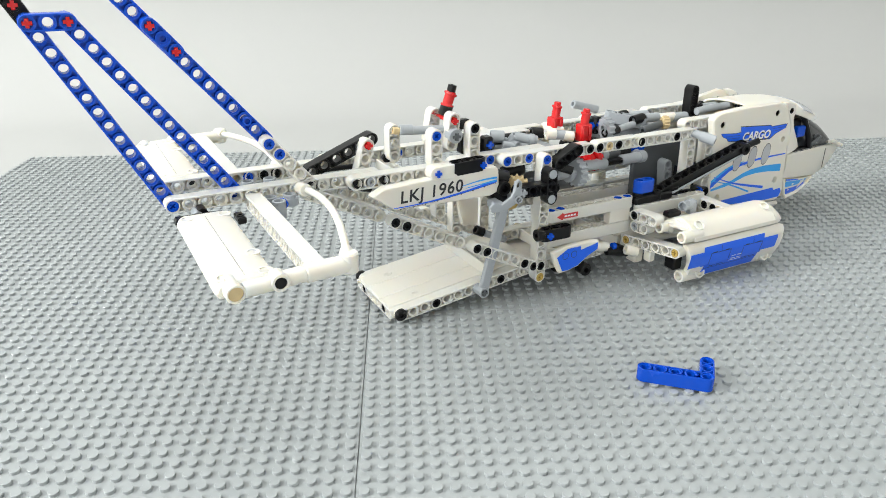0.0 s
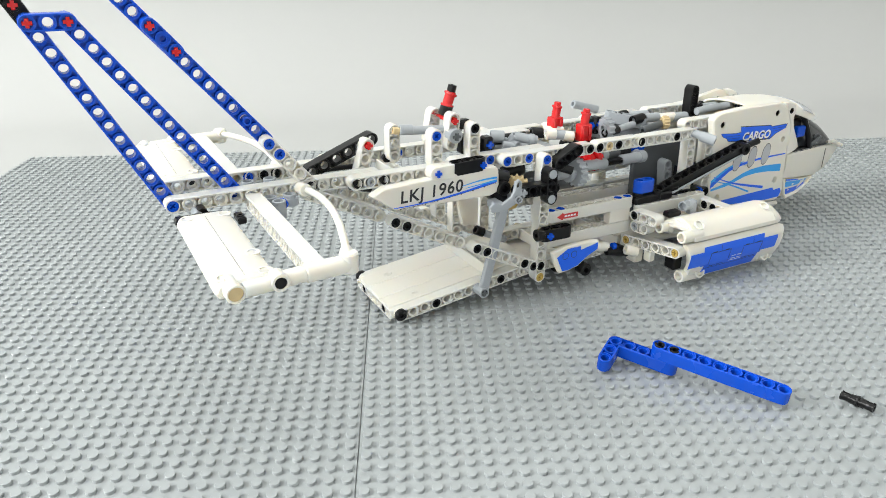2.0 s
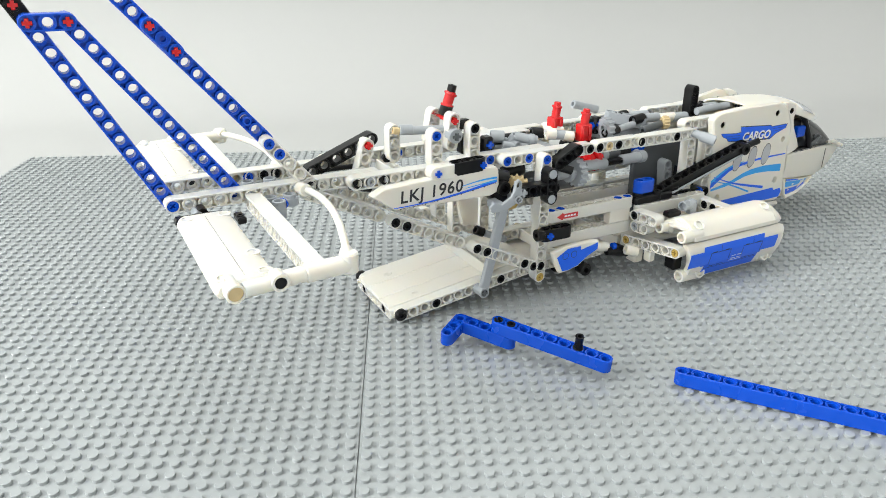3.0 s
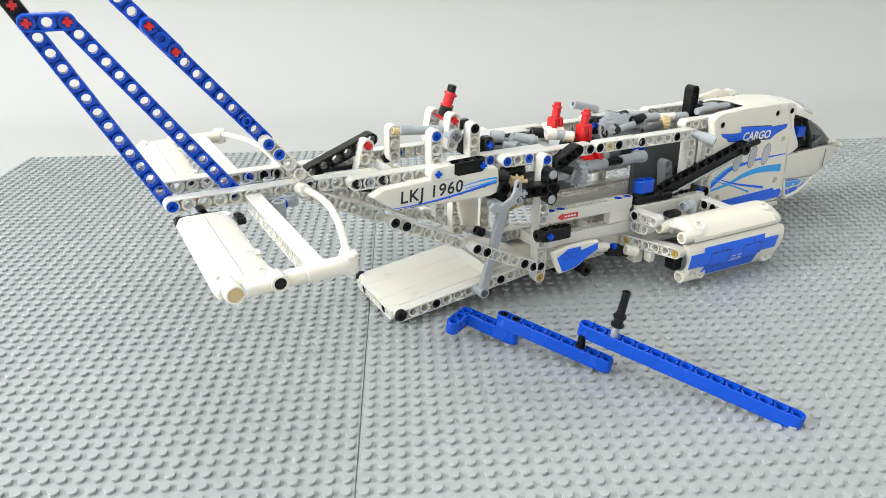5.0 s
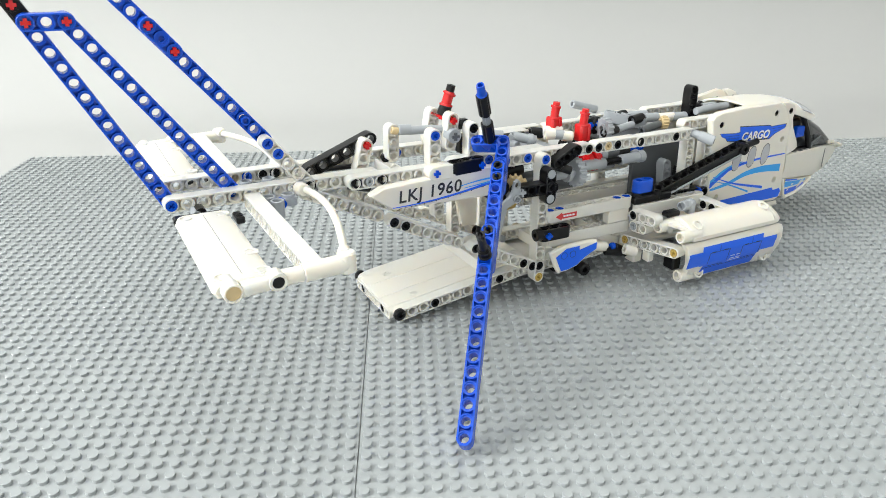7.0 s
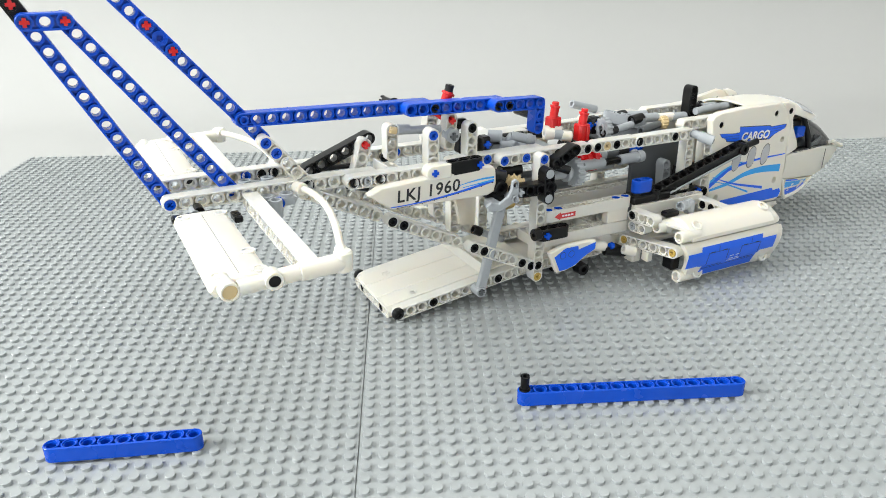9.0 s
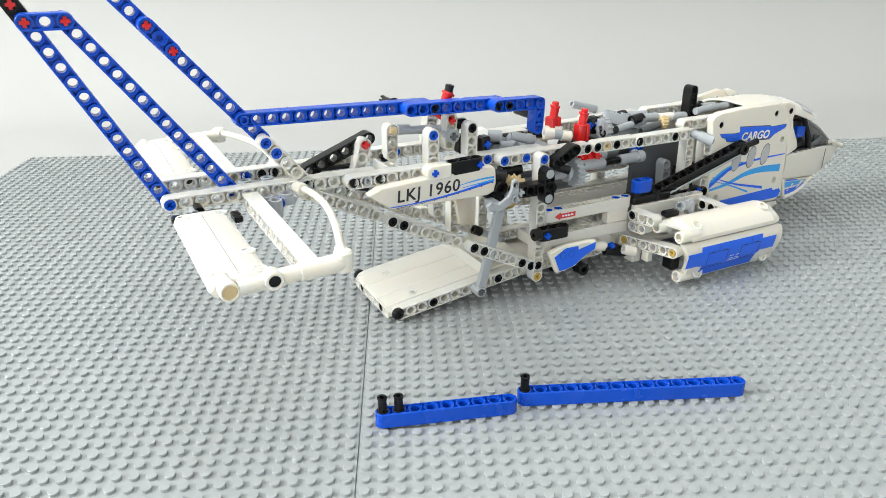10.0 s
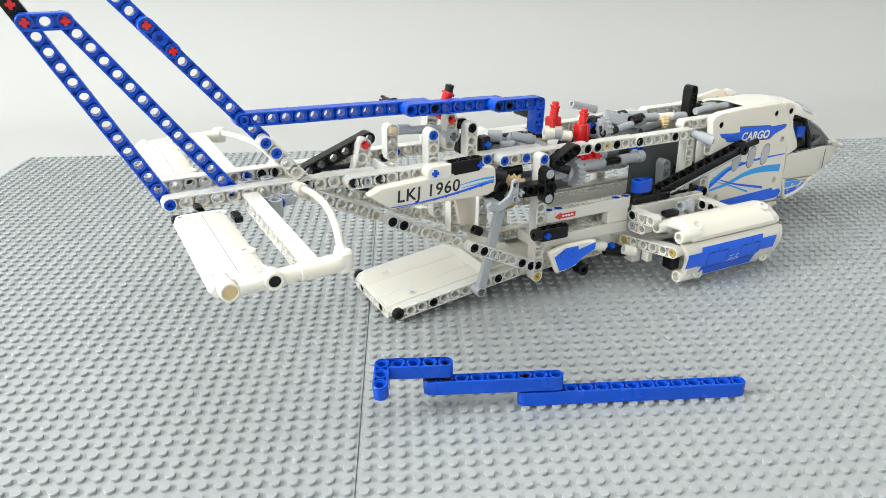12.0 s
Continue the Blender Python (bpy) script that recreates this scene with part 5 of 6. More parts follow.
# ---- motion: seconds, place in studs, turn in degrees ----
def key(ob, rows):
    walk(ob, [(t, pose(x * S, y * S, z * S, rx, ry, rz)) for t, x, y, z, rx, ry, rz in rows])


def motions():
    key(l1, [
        (0, 22.67, 8.19, 0.49, 0.0, -0.0, 158.6), (0.9, 22.67, 8.19, 0.49, 0.0, -0.0, 158.6), (1, 22.11, 7.73, 0.49, 0.0, -0.0, 151.0), (1.1, 22.33, 8.34,
        0.49, 0.0, -0.0, 162.4), (1.2, 22.02, 10.47, 0.49, 0.0, -0.0, -166.3), (1.3, 21.03, 12.90, 0.49, 0.0, -0.0, -118.5), (1.4, 20.41, 13.45, 0.49, 0.0,
        -0.0, -95.5), (1.5, 18.63, 13.50, 0.49, 0.0, -0.0, -66.1), (1.6, 17.78, 12.86, 0.49, 0.0, -0.0, -31.2), (1.7, 17.78, 12.86, 0.49, 0.0, -0.0, -31.2),
        (1.8, 17.62, 12.33, 1.02, 8.9, 6.1, -34.0), (2.5, 17.62, 12.33, 1.02, 8.9, 6.1, -34.0), (2.6, 15.60, 13.07, 1.26, 5.7, 6.5, -35.9), (2.7, 13.35,
        13.57, 1.26, 5.7, 6.5, -31.4), (2.8, 10.86, 14.28, 1.26, 5.7, 6.5, -31.4), (2.9, 7.97, 15.37, 1.26, 5.7, 6.5, -31.1), (3, 6.98, 15.95, 1.26, 5.7, 6.5,
        -31.5), (4.7, 6.98, 15.95, 1.26, 5.7, 6.5, -31.5), (4.9, 7.50, 17.00, 1.27, -1.8, 8.9, -34.6), (5, 7.50, 17.00, 1.27, -1.8, 8.9, -34.6), (5.1, 7.41,
        16.91, 1.03, -1.2, 6.9, -33.4), (6.2, 7.41, 16.91, 1.03, -1.2, 6.9, -33.4), (6.3, 7.13, 15.80, 1.03, -1.2, 6.9, -39.0), (6.4, 6.78, 15.71, 1.03, -1.2,
        6.9, -38.2), (6.5, 8.87, 17.61, 1.08, 12.4, 6.1, -51.8), (6.6, 12.30, 19.53, 1.08, 12.4, 6.1, -71.3), (6.7, 14.44, 18.85, 1.38, 9.1, 5.8, -95.1),
        (6.8, 12.93, 21.28, 5.50, 4.5, 16.6, -92.3), (6.9, 13.38, 21.05, 11.09, -4.6, 32.2, -103.1), (7, 10.70, 21.80, 13.18, 3.2, 37.2, -102.8), (7.1, 10.41,
        22.63, 14.51, 66.5, 39.7, -105.4), (7.2, 11.69, 23.39, 13.96, 52.0, 41.6, -128.2), (7.55, 14.00, 24.00, 19.00, 64.4, 24.4, -133.6), (7.95, 15.00,
        26.00, 20.50, 79.2, 6.5, -143.6), (8.3, 13.77, 25.48, 17.99, 89.9, -3.1, -151.9), (8.6, 13.77, 25.48, 15.49, 89.9, -3.1, -151.9), (12, 13.77, 25.48,
        15.49, 89.9, -3.1, -151.9)
    ])
    key(n1, [
        (0, 38.00, 3.40, 0.49, 0.0, -0.0, -4.2), (1, 38.00, 3.40, 0.49, 0.0, -0.0, -4.2), (1.2, 31.92, 4.42, 0.49, 0.0, -0.0, -4.2), (1.3, 30.18, 4.90, 0.49,
        0.0, -0.0, -1.2), (1.4, 27.62, 5.98, 0.49, 0.0, -0.0, -8.3), (1.5, 24.59, 7.83, 0.49, 0.0, -0.0, -18.0), (1.6, 22.67, 9.35, 0.49, 0.0, -0.0, -26.7),
        (1.7, 21.05, 10.15, 2.46, 0.0, 9.5, -40.3), (1.8, 20.09, 10.48, 1.68, 8.9, 6.1, -34.0), (2.5, 20.09, 10.48, 1.68, 8.9, 6.1, -34.0), (2.6, 18.05,
        11.18, 1.91, 5.7, 6.5, -35.9), (2.7, 15.94, 11.88, 1.91, 5.7, 6.5, -31.4), (2.8, 13.45, 12.58, 1.91, 5.7, 6.5, -31.4), (2.9, 10.57, 13.69, 1.91, 5.7,
        6.5, -31.1), (3, 9.57, 14.25, 1.91, 5.7, 6.5, -31.5), (4.7, 9.57, 14.25, 1.91, 5.7, 6.5, -31.5), (4.9, 10.08, 15.25, 1.79, -1.8, 8.9, -34.6), (5,
        10.08, 15.25, 1.79, -1.8, 8.9, -34.6), (5.1, 10.01, 15.22, 1.65, -1.2, 6.9, -33.4), (6.2, 10.01, 15.22, 1.65, -1.2, 6.9, -33.4), (6.3, 9.55, 13.87,
        1.65, -1.2, 6.9, -39.0), (6.4, 9.22, 13.81, 1.65, -1.2, 6.9, -38.2), (6.5, 10.62, 15.05, 1.73, 12.4, 6.1, -51.8), (6.6, 13.08, 16.54, 1.73, 12.4, 6.1,
        -71.3), (6.7, 14.01, 15.79, 2.06, 9.1, 5.8, -95.1), (6.8, 12.73, 18.12, 5.60, 4.5, 16.6, -92.3), (6.9, 12.77, 18.04, 10.34, -4.6, 32.2, -103.1), (7,
        9.98, 18.90, 12.16, 3.2, 37.2, -102.8), (7.1, 8.85, 20.40, 12.90, 66.5, 39.7, -105.4), (7.2, 9.43, 21.80, 12.43, 52.0, 41.6, -128.2), (7.55, 11.34,
        22.52, 18.15, 64.4, 24.4, -133.6), (7.95, 12.00, 25.01, 20.34, 79.2, 6.5, -143.6), (8.3, 10.65, 24.95, 18.15, 89.9, -3.1, -151.9), (8.6, 10.65, 24.95,
        15.65, 89.9, -3.1, -151.9), (12, 10.65, 24.95, 15.65, 89.9, -3.1, -151.9)
    ])
    key(b1, [
        (0, 40.00, 1.00, 0.49, 0.0, -0.0, -34.0), (2.5, 34.00, 3.00, 0.49, 0.0, -0.0, -34.0), (2.7, 30.20, 4.86, 0.49, 0.0, -0.0, -34.0), (2.8, 26.33, 5.87,
        0.49, 0.0, -0.0, -29.2), (2.9, 23.42, 7.34, 0.49, 0.0, -0.0, -31.0), (3, 21.30, 8.97, 0.49, 0.0, -0.0, -29.6), (3.2, 19.27, 9.32, 0.49, 0.0, -0.0,
        -26.5), (4.8, 17.86, 10.00, 0.49, 0.0, -0.0, -33.4), (4.9, 15.21, 8.56, 2.93, -0.0, 1.6, -37.0), (5, 15.34, 11.99, 2.63, -0.0, 9.8, -34.5), (5.1,
        15.09, 11.90, 1.92, -1.2, 6.9, -33.4), (6.2, 15.09, 11.90, 1.92, -1.2, 6.9, -33.4), (6.3, 14.29, 10.06, 1.92, -1.2, 6.9, -39.0), (6.4, 14.01, 10.06,
        1.92, -1.2, 6.9, -38.2), (6.5, 14.21, 10.15, 2.07, 12.4, 6.1, -51.8), (6.6, 14.82, 10.72, 2.07, 12.4, 6.1, -71.3), (6.7, 13.31, 9.76, 2.44, 9.1, 5.8,
        -95.1), (6.8, 12.41, 12.10, 4.84, 4.5, 16.6, -92.3), (6.9, 11.57, 12.56, 7.98, -4.6, 32.2, -103.1), (7, 8.73, 13.66, 9.32, 3.2, 37.2, -102.8), (7.1,
        6.67, 15.96, 9.37, 66.5, 39.7, -105.4), (7.2, 5.78, 18.44, 8.90, 52.0, 41.6, -128.2), (7.55, 6.79, 19.05, 16.07, 64.4, 24.4, -133.6), (7.95, 6.60,
        22.25, 19.85, 79.2, 6.5, -143.6), (8.3, 4.89, 23.02, 18.47, 89.9, -3.1, -151.9), (8.6, 4.89, 23.02, 15.97, 89.9, -3.1, -151.9), (12, 4.89, 23.02,
        15.97, 89.9, -3.1, -151.9)
    ])
    key(pina, [
        (0, 36.00, 5.30, 0.36, 0.0, 90.0, 0.0), (0.1, 32.91, 5.35, 0.36, 0.0, 90.0, -5.0), (0.2, 31.19, 5.46, 0.36, 0.0, 90.0, -3.0), (0.3, 28.15, 5.37, 0.36,
        0.0, 90.0, -5.0), (0.4, 25.87, 5.34, 0.36, 0.0, 90.0, -3.0), (0.5, 23.82, 6.38, 0.36, 0.0, 90.0, -1.0), (0.6, 21.78, 6.36, 0.36, 0.0, 90.0, 2.0),
        (0.7, 19.16, 6.27, 0.36, 0.0, 90.0, 4.0), (0.8, 18.90, 7.40, 0.36, 0.0, 90.0, -55.0), (0.9, 18.63, 8.93, 1.29, 0.0, 20.0, -50.0), (1, 18.61, 9.67,
        0.99, 0.0, -0.0, -9.0), (1.1, 18.52, 9.55, 0.99, 0.0, -0.0, 2.4), (1.2, 18.14, 9.52, 0.99, 0.0, -0.0, 33.7), (1.3, 19.12, 9.39, 0.99, 0.0, -0.0,
        81.5), (1.4, 20.03, 9.46, 0.99, 0.0, -0.0, 104.5), (1.5, 20.25, 9.84, 0.99, 0.0, -0.0, 133.9), (1.6, 21.20, 10.78, 0.99, 0.0, -0.0, 168.8), (1.7,
        21.20, 10.78, 0.99, 0.0, -0.0, 168.8), (1.8, 20.92, 10.01, 1.08, -10.4, -2.7, 165.7), (2.5, 20.92, 10.01, 1.08, -10.4, -2.7, 165.7), (2.6, 18.84,
        10.67, 1.30, -7.6, -4.2, 164.1), (2.7, 16.76, 11.43, 1.30, -7.6, -4.2, 168.6), (2.8, 14.27, 12.13, 1.30, -7.6, -4.2, 168.5), (2.9, 11.40, 13.24, 1.30,
        -7.6, -4.2, 168.8), (3, 10.40, 13.81, 1.30, -7.6, -4.2, 168.5), (4.7, 10.40, 13.81, 1.30, -7.6, -4.2, 168.5), (4.9, 10.82, 14.72, 1.14, -1.3, -9.0,
        165.6), (5, 10.82, 14.72, 1.14, -1.3, -9.0, 165.6), (5.1, 10.78, 14.70, 1.04, -1.2, -6.9, 166.8), (6.2, 10.78, 14.70, 1.04, -1.2, -6.9, 166.8), (6.3,
        10.27, 13.27, 1.04, -1.2, -6.9, 161.2), (6.4, 9.95, 13.22, 1.04, -1.2, -6.9, 161.9), (6.5, 11.28, 14.38, 1.14, -13.7, -1.5, 147.8), (6.6, 13.49,
        15.68, 1.14, -13.7, -1.5, 128.2), (6.7, 14.00, 14.84, 1.47, -10.5, -2.4, 104.6), (6.8, 12.74, 17.31, 4.83, -10.0, -14.1, 108.3), (6.9, 12.59, 17.49,
        9.38, -8.0, -31.6, 100.5), (7, 9.90, 18.41, 11.16, -17.4, -33.6, 101.4), (7.1, 9.12, 19.66, 12.10, -70.8, -21.1, 83.0), (7.2, 9.41, 21.12, 11.53,
        -59.5, -25.0, 65.2), (7.55, 11.10, 21.61, 17.54, -66.7, -6.2, 54.9), (7.95, 11.50, 24.03, 20.14, -79.0, 13.1, 40.2), (8.3, 10.01, 24.04, 18.20, -89.9,
        23.1, 28.1), (8.6, 10.01, 24.04, 15.70, -89.9, 23.1, 28.1), (12, 10.01, 24.04, 15.70, -89.9, 23.1, 28.1)
    ])
    key(pinb, [
        (0, 38.00, 8.60, 0.36, 0.0, 90.0, 0.0), (0.1, 34.73, 8.64, 0.36, 0.0, 90.0, 0.0), (0.2, 32.73, 8.37, 0.36, 0.0, 90.0, 3.0), (0.3, 30.07, 8.35, 0.36,
        0.0, 90.0, 3.0), (0.4, 27.69, 8.51, 0.36, 0.0, 90.0, 2.0), (0.5, 26.29, 10.66, 0.36, 0.0, 90.0, -38.0), (0.6, 24.14, 12.44, 0.36, 0.0, 90.0, 0.0),
        (0.7, 21.72, 12.61, 0.36, 0.0, 90.0, 40.0), (0.8, 21.10, 11.90, 0.36, 0.0, 90.0, 100.0), (0.9, 20.60, 10.90, 0.36, 0.0, 90.0, 160.0), (1, 20.40, 8.84,
        1.42, 0.0, 80.0, 125.0), (1.1, 19.47, 9.25, 0.99, 0.0, -0.0, 125.4), (1.2, 19.11, 9.76, 0.99, 0.0, -0.0, 156.7), (1.3, 19.60, 10.26, 0.99, 0.0, -0.0,
        -155.5), (1.4, 20.12, 10.46, 0.99, 0.0, -0.0, -132.5), (1.5, 19.85, 10.76, 0.99, 0.0, -0.0, -103.1), (1.6, 20.35, 11.30, 0.99, 0.0, -0.0, -68.2),
        (1.7, 20.35, 11.30, 0.99, 0.0, -0.0, -68.2), (1.8, 20.09, 10.57, 1.19, 3.4, 10.2, -71.2), (2.5, 20.09, 10.57, 1.19, 3.4, 10.2, -71.2), (2.6, 18.04,
        11.25, 1.42, 0.6, 8.6, -73.1), (2.7, 15.92, 11.95, 1.42, 0.6, 8.6, -68.7), (2.8, 13.43, 12.65, 1.42, 0.6, 8.6, -68.7), (2.9, 10.55, 13.76, 1.42, 0.6,
        8.6, -68.4), (3, 9.55, 14.33, 1.42, 0.6, 8.6, -68.7), (4.7, 9.55, 14.33, 1.42, 0.6, 8.6, -68.7), (4.9, 10.01, 15.28, 1.30, -6.8, 6.0, -71.8), (5,
        10.01, 15.28, 1.30, -6.8, 6.0, -71.8), (5.1, 9.95, 15.25, 1.16, -5.2, 4.8, -70.5), (6.2, 9.95, 15.25, 1.16, -5.2, 4.8, -70.5), (6.3, 9.49, 13.90,
        1.16, -5.2, 4.8, -76.1), (6.4, 9.17, 13.84, 1.16, -5.2, 4.8, -75.4), (6.5, 10.67, 15.16, 1.25, 6.3, 12.3, -88.7), (6.6, 13.17, 16.62, 1.25, 6.3, 12.3,
        -108.3), (6.7, 14.09, 15.83, 1.57, 3.7, 10.1, -132.3), (6.8, 12.77, 18.26, 5.12, -6.7, 15.8, -130.9), (6.9, 12.79, 18.31, 9.92, -24.0, 22.6, -143.6),
        (7, 10.07, 19.19, 11.76, -22.5, 30.7, -147.1), (7.1, 9.32, 20.41, 12.74, 30.2, 69.2, -148.0), (7.2, 9.87, 21.71, 12.20, 8.8, 62.2, 179.1), (7.55,
        11.73, 22.27, 17.96, 45.9, 55.5, -161.0), (7.95, 12.30, 24.62, 20.25, 75.4, 42.7, -152.4), (8.3, 10.89, 24.51, 18.15, 89.8, 33.9, -152.0), (8.6,
        10.89, 24.51, 15.65, 89.8, 33.9, -152.0), (12, 10.89, 24.51, 15.65, 89.8, 33.9, -152.0)
    ])
    key(pinc, [
        (0, 37.00, 2.00, 0.36, 0.0, 90.0, -40.0), (1.8, 34.00, 3.00, 0.36, 0.0, 90.0, -40.0), (1.9, 31.90, 3.70, 0.36, 0.0, 90.0, -45.0), (2, 31.47, 5.63,
        0.36, 0.0, 90.0, -52.0), (2.1, 29.15, 8.48, 0.36, 0.0, 90.0, 0.0), (2.2, 27.77, 8.50, 0.36, 0.0, 90.0, 0.0), (2.3, 25.64, 7.84, 1.73, 0.0, 35.0, 0.0),
        (2.4, 25.04, 6.96, 1.97, 10.8, 0.9, -4.4), (2.5, 25.04, 7.04, 1.53, 10.8, 0.9, -4.4), (2.6, 22.90, 7.61, 1.72, 8.2, 2.8, -6.0), (2.7, 21.05, 8.70,
        1.72, 8.2, 2.8, -1.5), (2.8, 18.56, 9.40, 1.72, 8.2, 2.8, -1.6), (2.9, 15.70, 10.54, 1.72, 8.2, 2.8, -1.2), (3, 14.68, 11.07, 1.72, 8.2, 2.8, -1.6),
        (4.7, 14.68, 11.07, 1.72, 8.2, 2.8, -1.6), (4.9, 15.03, 11.85, 1.36, 2.9, 8.6, -4.3), (5, 15.03, 11.85, 1.36, 2.9, 8.6, -4.3), (5.1, 15.04, 11.92,
        1.43, 2.4, 6.6, -3.2), (6.2, 15.04, 11.92, 1.43, 2.4, 6.6, -3.2), (6.3, 14.23, 10.09, 1.43, 2.4, 6.6, -8.8), (6.4, 13.95, 10.09, 1.43, 2.4, 6.6,
        -8.0), (6.5, 14.26, 10.26, 1.58, 13.8, -0.8, -22.5), (6.6, 14.91, 10.80, 1.58, 13.8, -0.8, -42.1), (6.7, 13.39, 9.80, 1.94, 10.8, 0.5, -65.5), (6.8,
        12.46, 12.24, 4.36, 12.3, 12.1, -61.6), (6.9, 11.59, 12.83, 7.56, 13.8, 29.7, -68.1), (7, 8.82, 13.95, 8.92, 23.2, 30.1, -67.6), (7.1, 7.14, 15.96,
        9.21, 71.8, 11.6, -93.7), (7.2, 6.22, 18.35, 8.67, 61.3, 16.3, -109.5), (7.55, 7.18, 18.81, 15.87, 66.8, -3.0, -121.1), (7.95, 6.90, 21.86, 19.76,
        78.4, -22.9, -137.8), (8.3, 5.13, 22.58, 18.47, 89.8, -33.1, -151.9), (8.6, 5.13, 22.58, 15.97, 89.8, -33.1, -151.9), (12, 5.13, 22.58, 15.97, 89.8,
        -33.1, -151.9)
    ])
    key(pind, [
        (0, 38.00, -4.00, 0.45, 0.0, 90.0, -20.0), (3.1, 31.00, -2.20, 0.45, 0.0, 90.0, -20.0), (3.2, 28.80, -0.90, 0.45, 0.0, 90.0, -25.0), (3.7, 24.00,
        3.00, 0.45, 0.0, 90.0, -10.0), (4.1, 21.50, 6.00, 2.50, 0.0, 40.0, 0.0), (4.5, 19.53, 8.90, 2.39, 0.0, -0.0, -3.4), (4.8, 19.53, 8.90, 1.74, 0.0,
        -0.0, -3.4), (4.9, 16.83, 7.34, 4.12, 0.8, 1.4, -7.0), (5, 17.14, 10.76, 3.52, 4.9, 8.4, -4.1), (5.1, 16.81, 10.78, 2.18, 2.4, 6.6, -3.2), (6.2,
        16.81, 10.78, 2.18, 2.4, 6.6, -3.2), (6.3, 15.88, 8.78, 2.18, 2.4, 6.6, -8.8), (6.4, 15.62, 8.80, 2.18, 2.4, 6.6, -8.0), (6.5, 15.38, 8.48, 2.34,
        13.8, -0.8, -22.5), (6.6, 15.38, 8.75, 2.34, 13.8, -0.8, -42.1), (6.7, 13.05, 7.73, 2.72, 10.8, 0.5, -65.5), (6.8, 12.29, 10.04, 4.75, 12.3, 12.1,
        -61.6), (6.9, 11.17, 10.65, 7.34, 13.8, 29.7, -68.1), (7, 8.28, 11.82, 8.51, 23.2, 30.1, -67.6), (7.1, 5.78, 14.47, 8.24, 71.8, 11.6, -93.7), (7.2,
        4.42, 17.35, 7.81, 61.3, 16.3, -109.5), (7.55, 5.15, 17.98, 15.44, 66.8, -3.0, -121.1), (7.95, 4.70, 21.46, 19.71, 78.4, -22.9, -137.8), (8.3, 2.90,
        22.52, 18.58, 89.8, -33.1, -151.9), (8.6, 2.90, 22.52, 16.08, 89.8, -33.1, -151.9), (12, 2.90, 22.52, 16.08, 89.8, -33.1, -151.9)
    ])
    key(eax, [
        (0, 9.80, -6.50, 0.50, 0.0, 90.0, -3.8), (5.2, 9.80, -6.50, 0.50, 0.0, 90.0, -3.8), (5.3, 9.80, 6.33, 0.50, 0.0, 90.0, -3.8), (5.7, 9.80, 6.33, 0.50,
        0.0, 90.0, -3.8), (5.8, 10.10, 7.63, 0.50, 0.0, 90.0, -32.0), (5.9, 9.50, 9.05, 0.50, 0.0, 90.0, -47.0), (6, 9.33, 10.80, 0.50, 0.0, 90.0, -57.0),
        (6.1, 9.00, 12.20, 0.60, 0.0, 90.0, -72.0), (6.2, 7.86, 12.98, 1.43, 180.0, 82.0, 107.0), (6.25, 7.12, 13.64, 3.72, 0.0, 45.0, -70.0), (6.3, 6.82,
        14.84, 4.02, -3.5, 6.1, -59.1), (6.4, 6.48, 14.75, 4.02, -3.5, 6.1, -58.4), (6.5, 7.78, 16.38, 3.78, 9.6, 10.0, -71.6), (6.6, 10.85, 18.74, 3.78, 9.6,
        10.0, -91.1), (6.7, 12.96, 18.69, 4.17, 6.5, 8.6, -115.1), (6.8, 11.67, 20.49, 8.29, -1.6, 17.1, -113.2), (6.9, 12.28, 19.63, 13.69, -16.3, 28.5,
        -125.9), (7, 9.17, 20.33, 15.52, -11.7, 35.7, -127.7), (7.1, 7.33, 23.30, 14.72, 55.4, 57.4, -120.1), (7.2, 8.92, 24.68, 14.75, 35.4, 55.6, -150.1),
        (7.55, 11.62, 26.05, 19.36, 58.0, 42.0, -145.1), (7.95, 13.18, 28.55, 20.08, 78.1, 26.1, -147.7), (8.3, 12.31, 28.11, 16.99, 89.9, 16.9, -152.0),
        (8.6, 12.31, 28.11, 14.49, 89.9, 16.9, -152.0), (12, 12.31, 28.11, 14.49, 89.9, 16.9, -152.0)
    ])
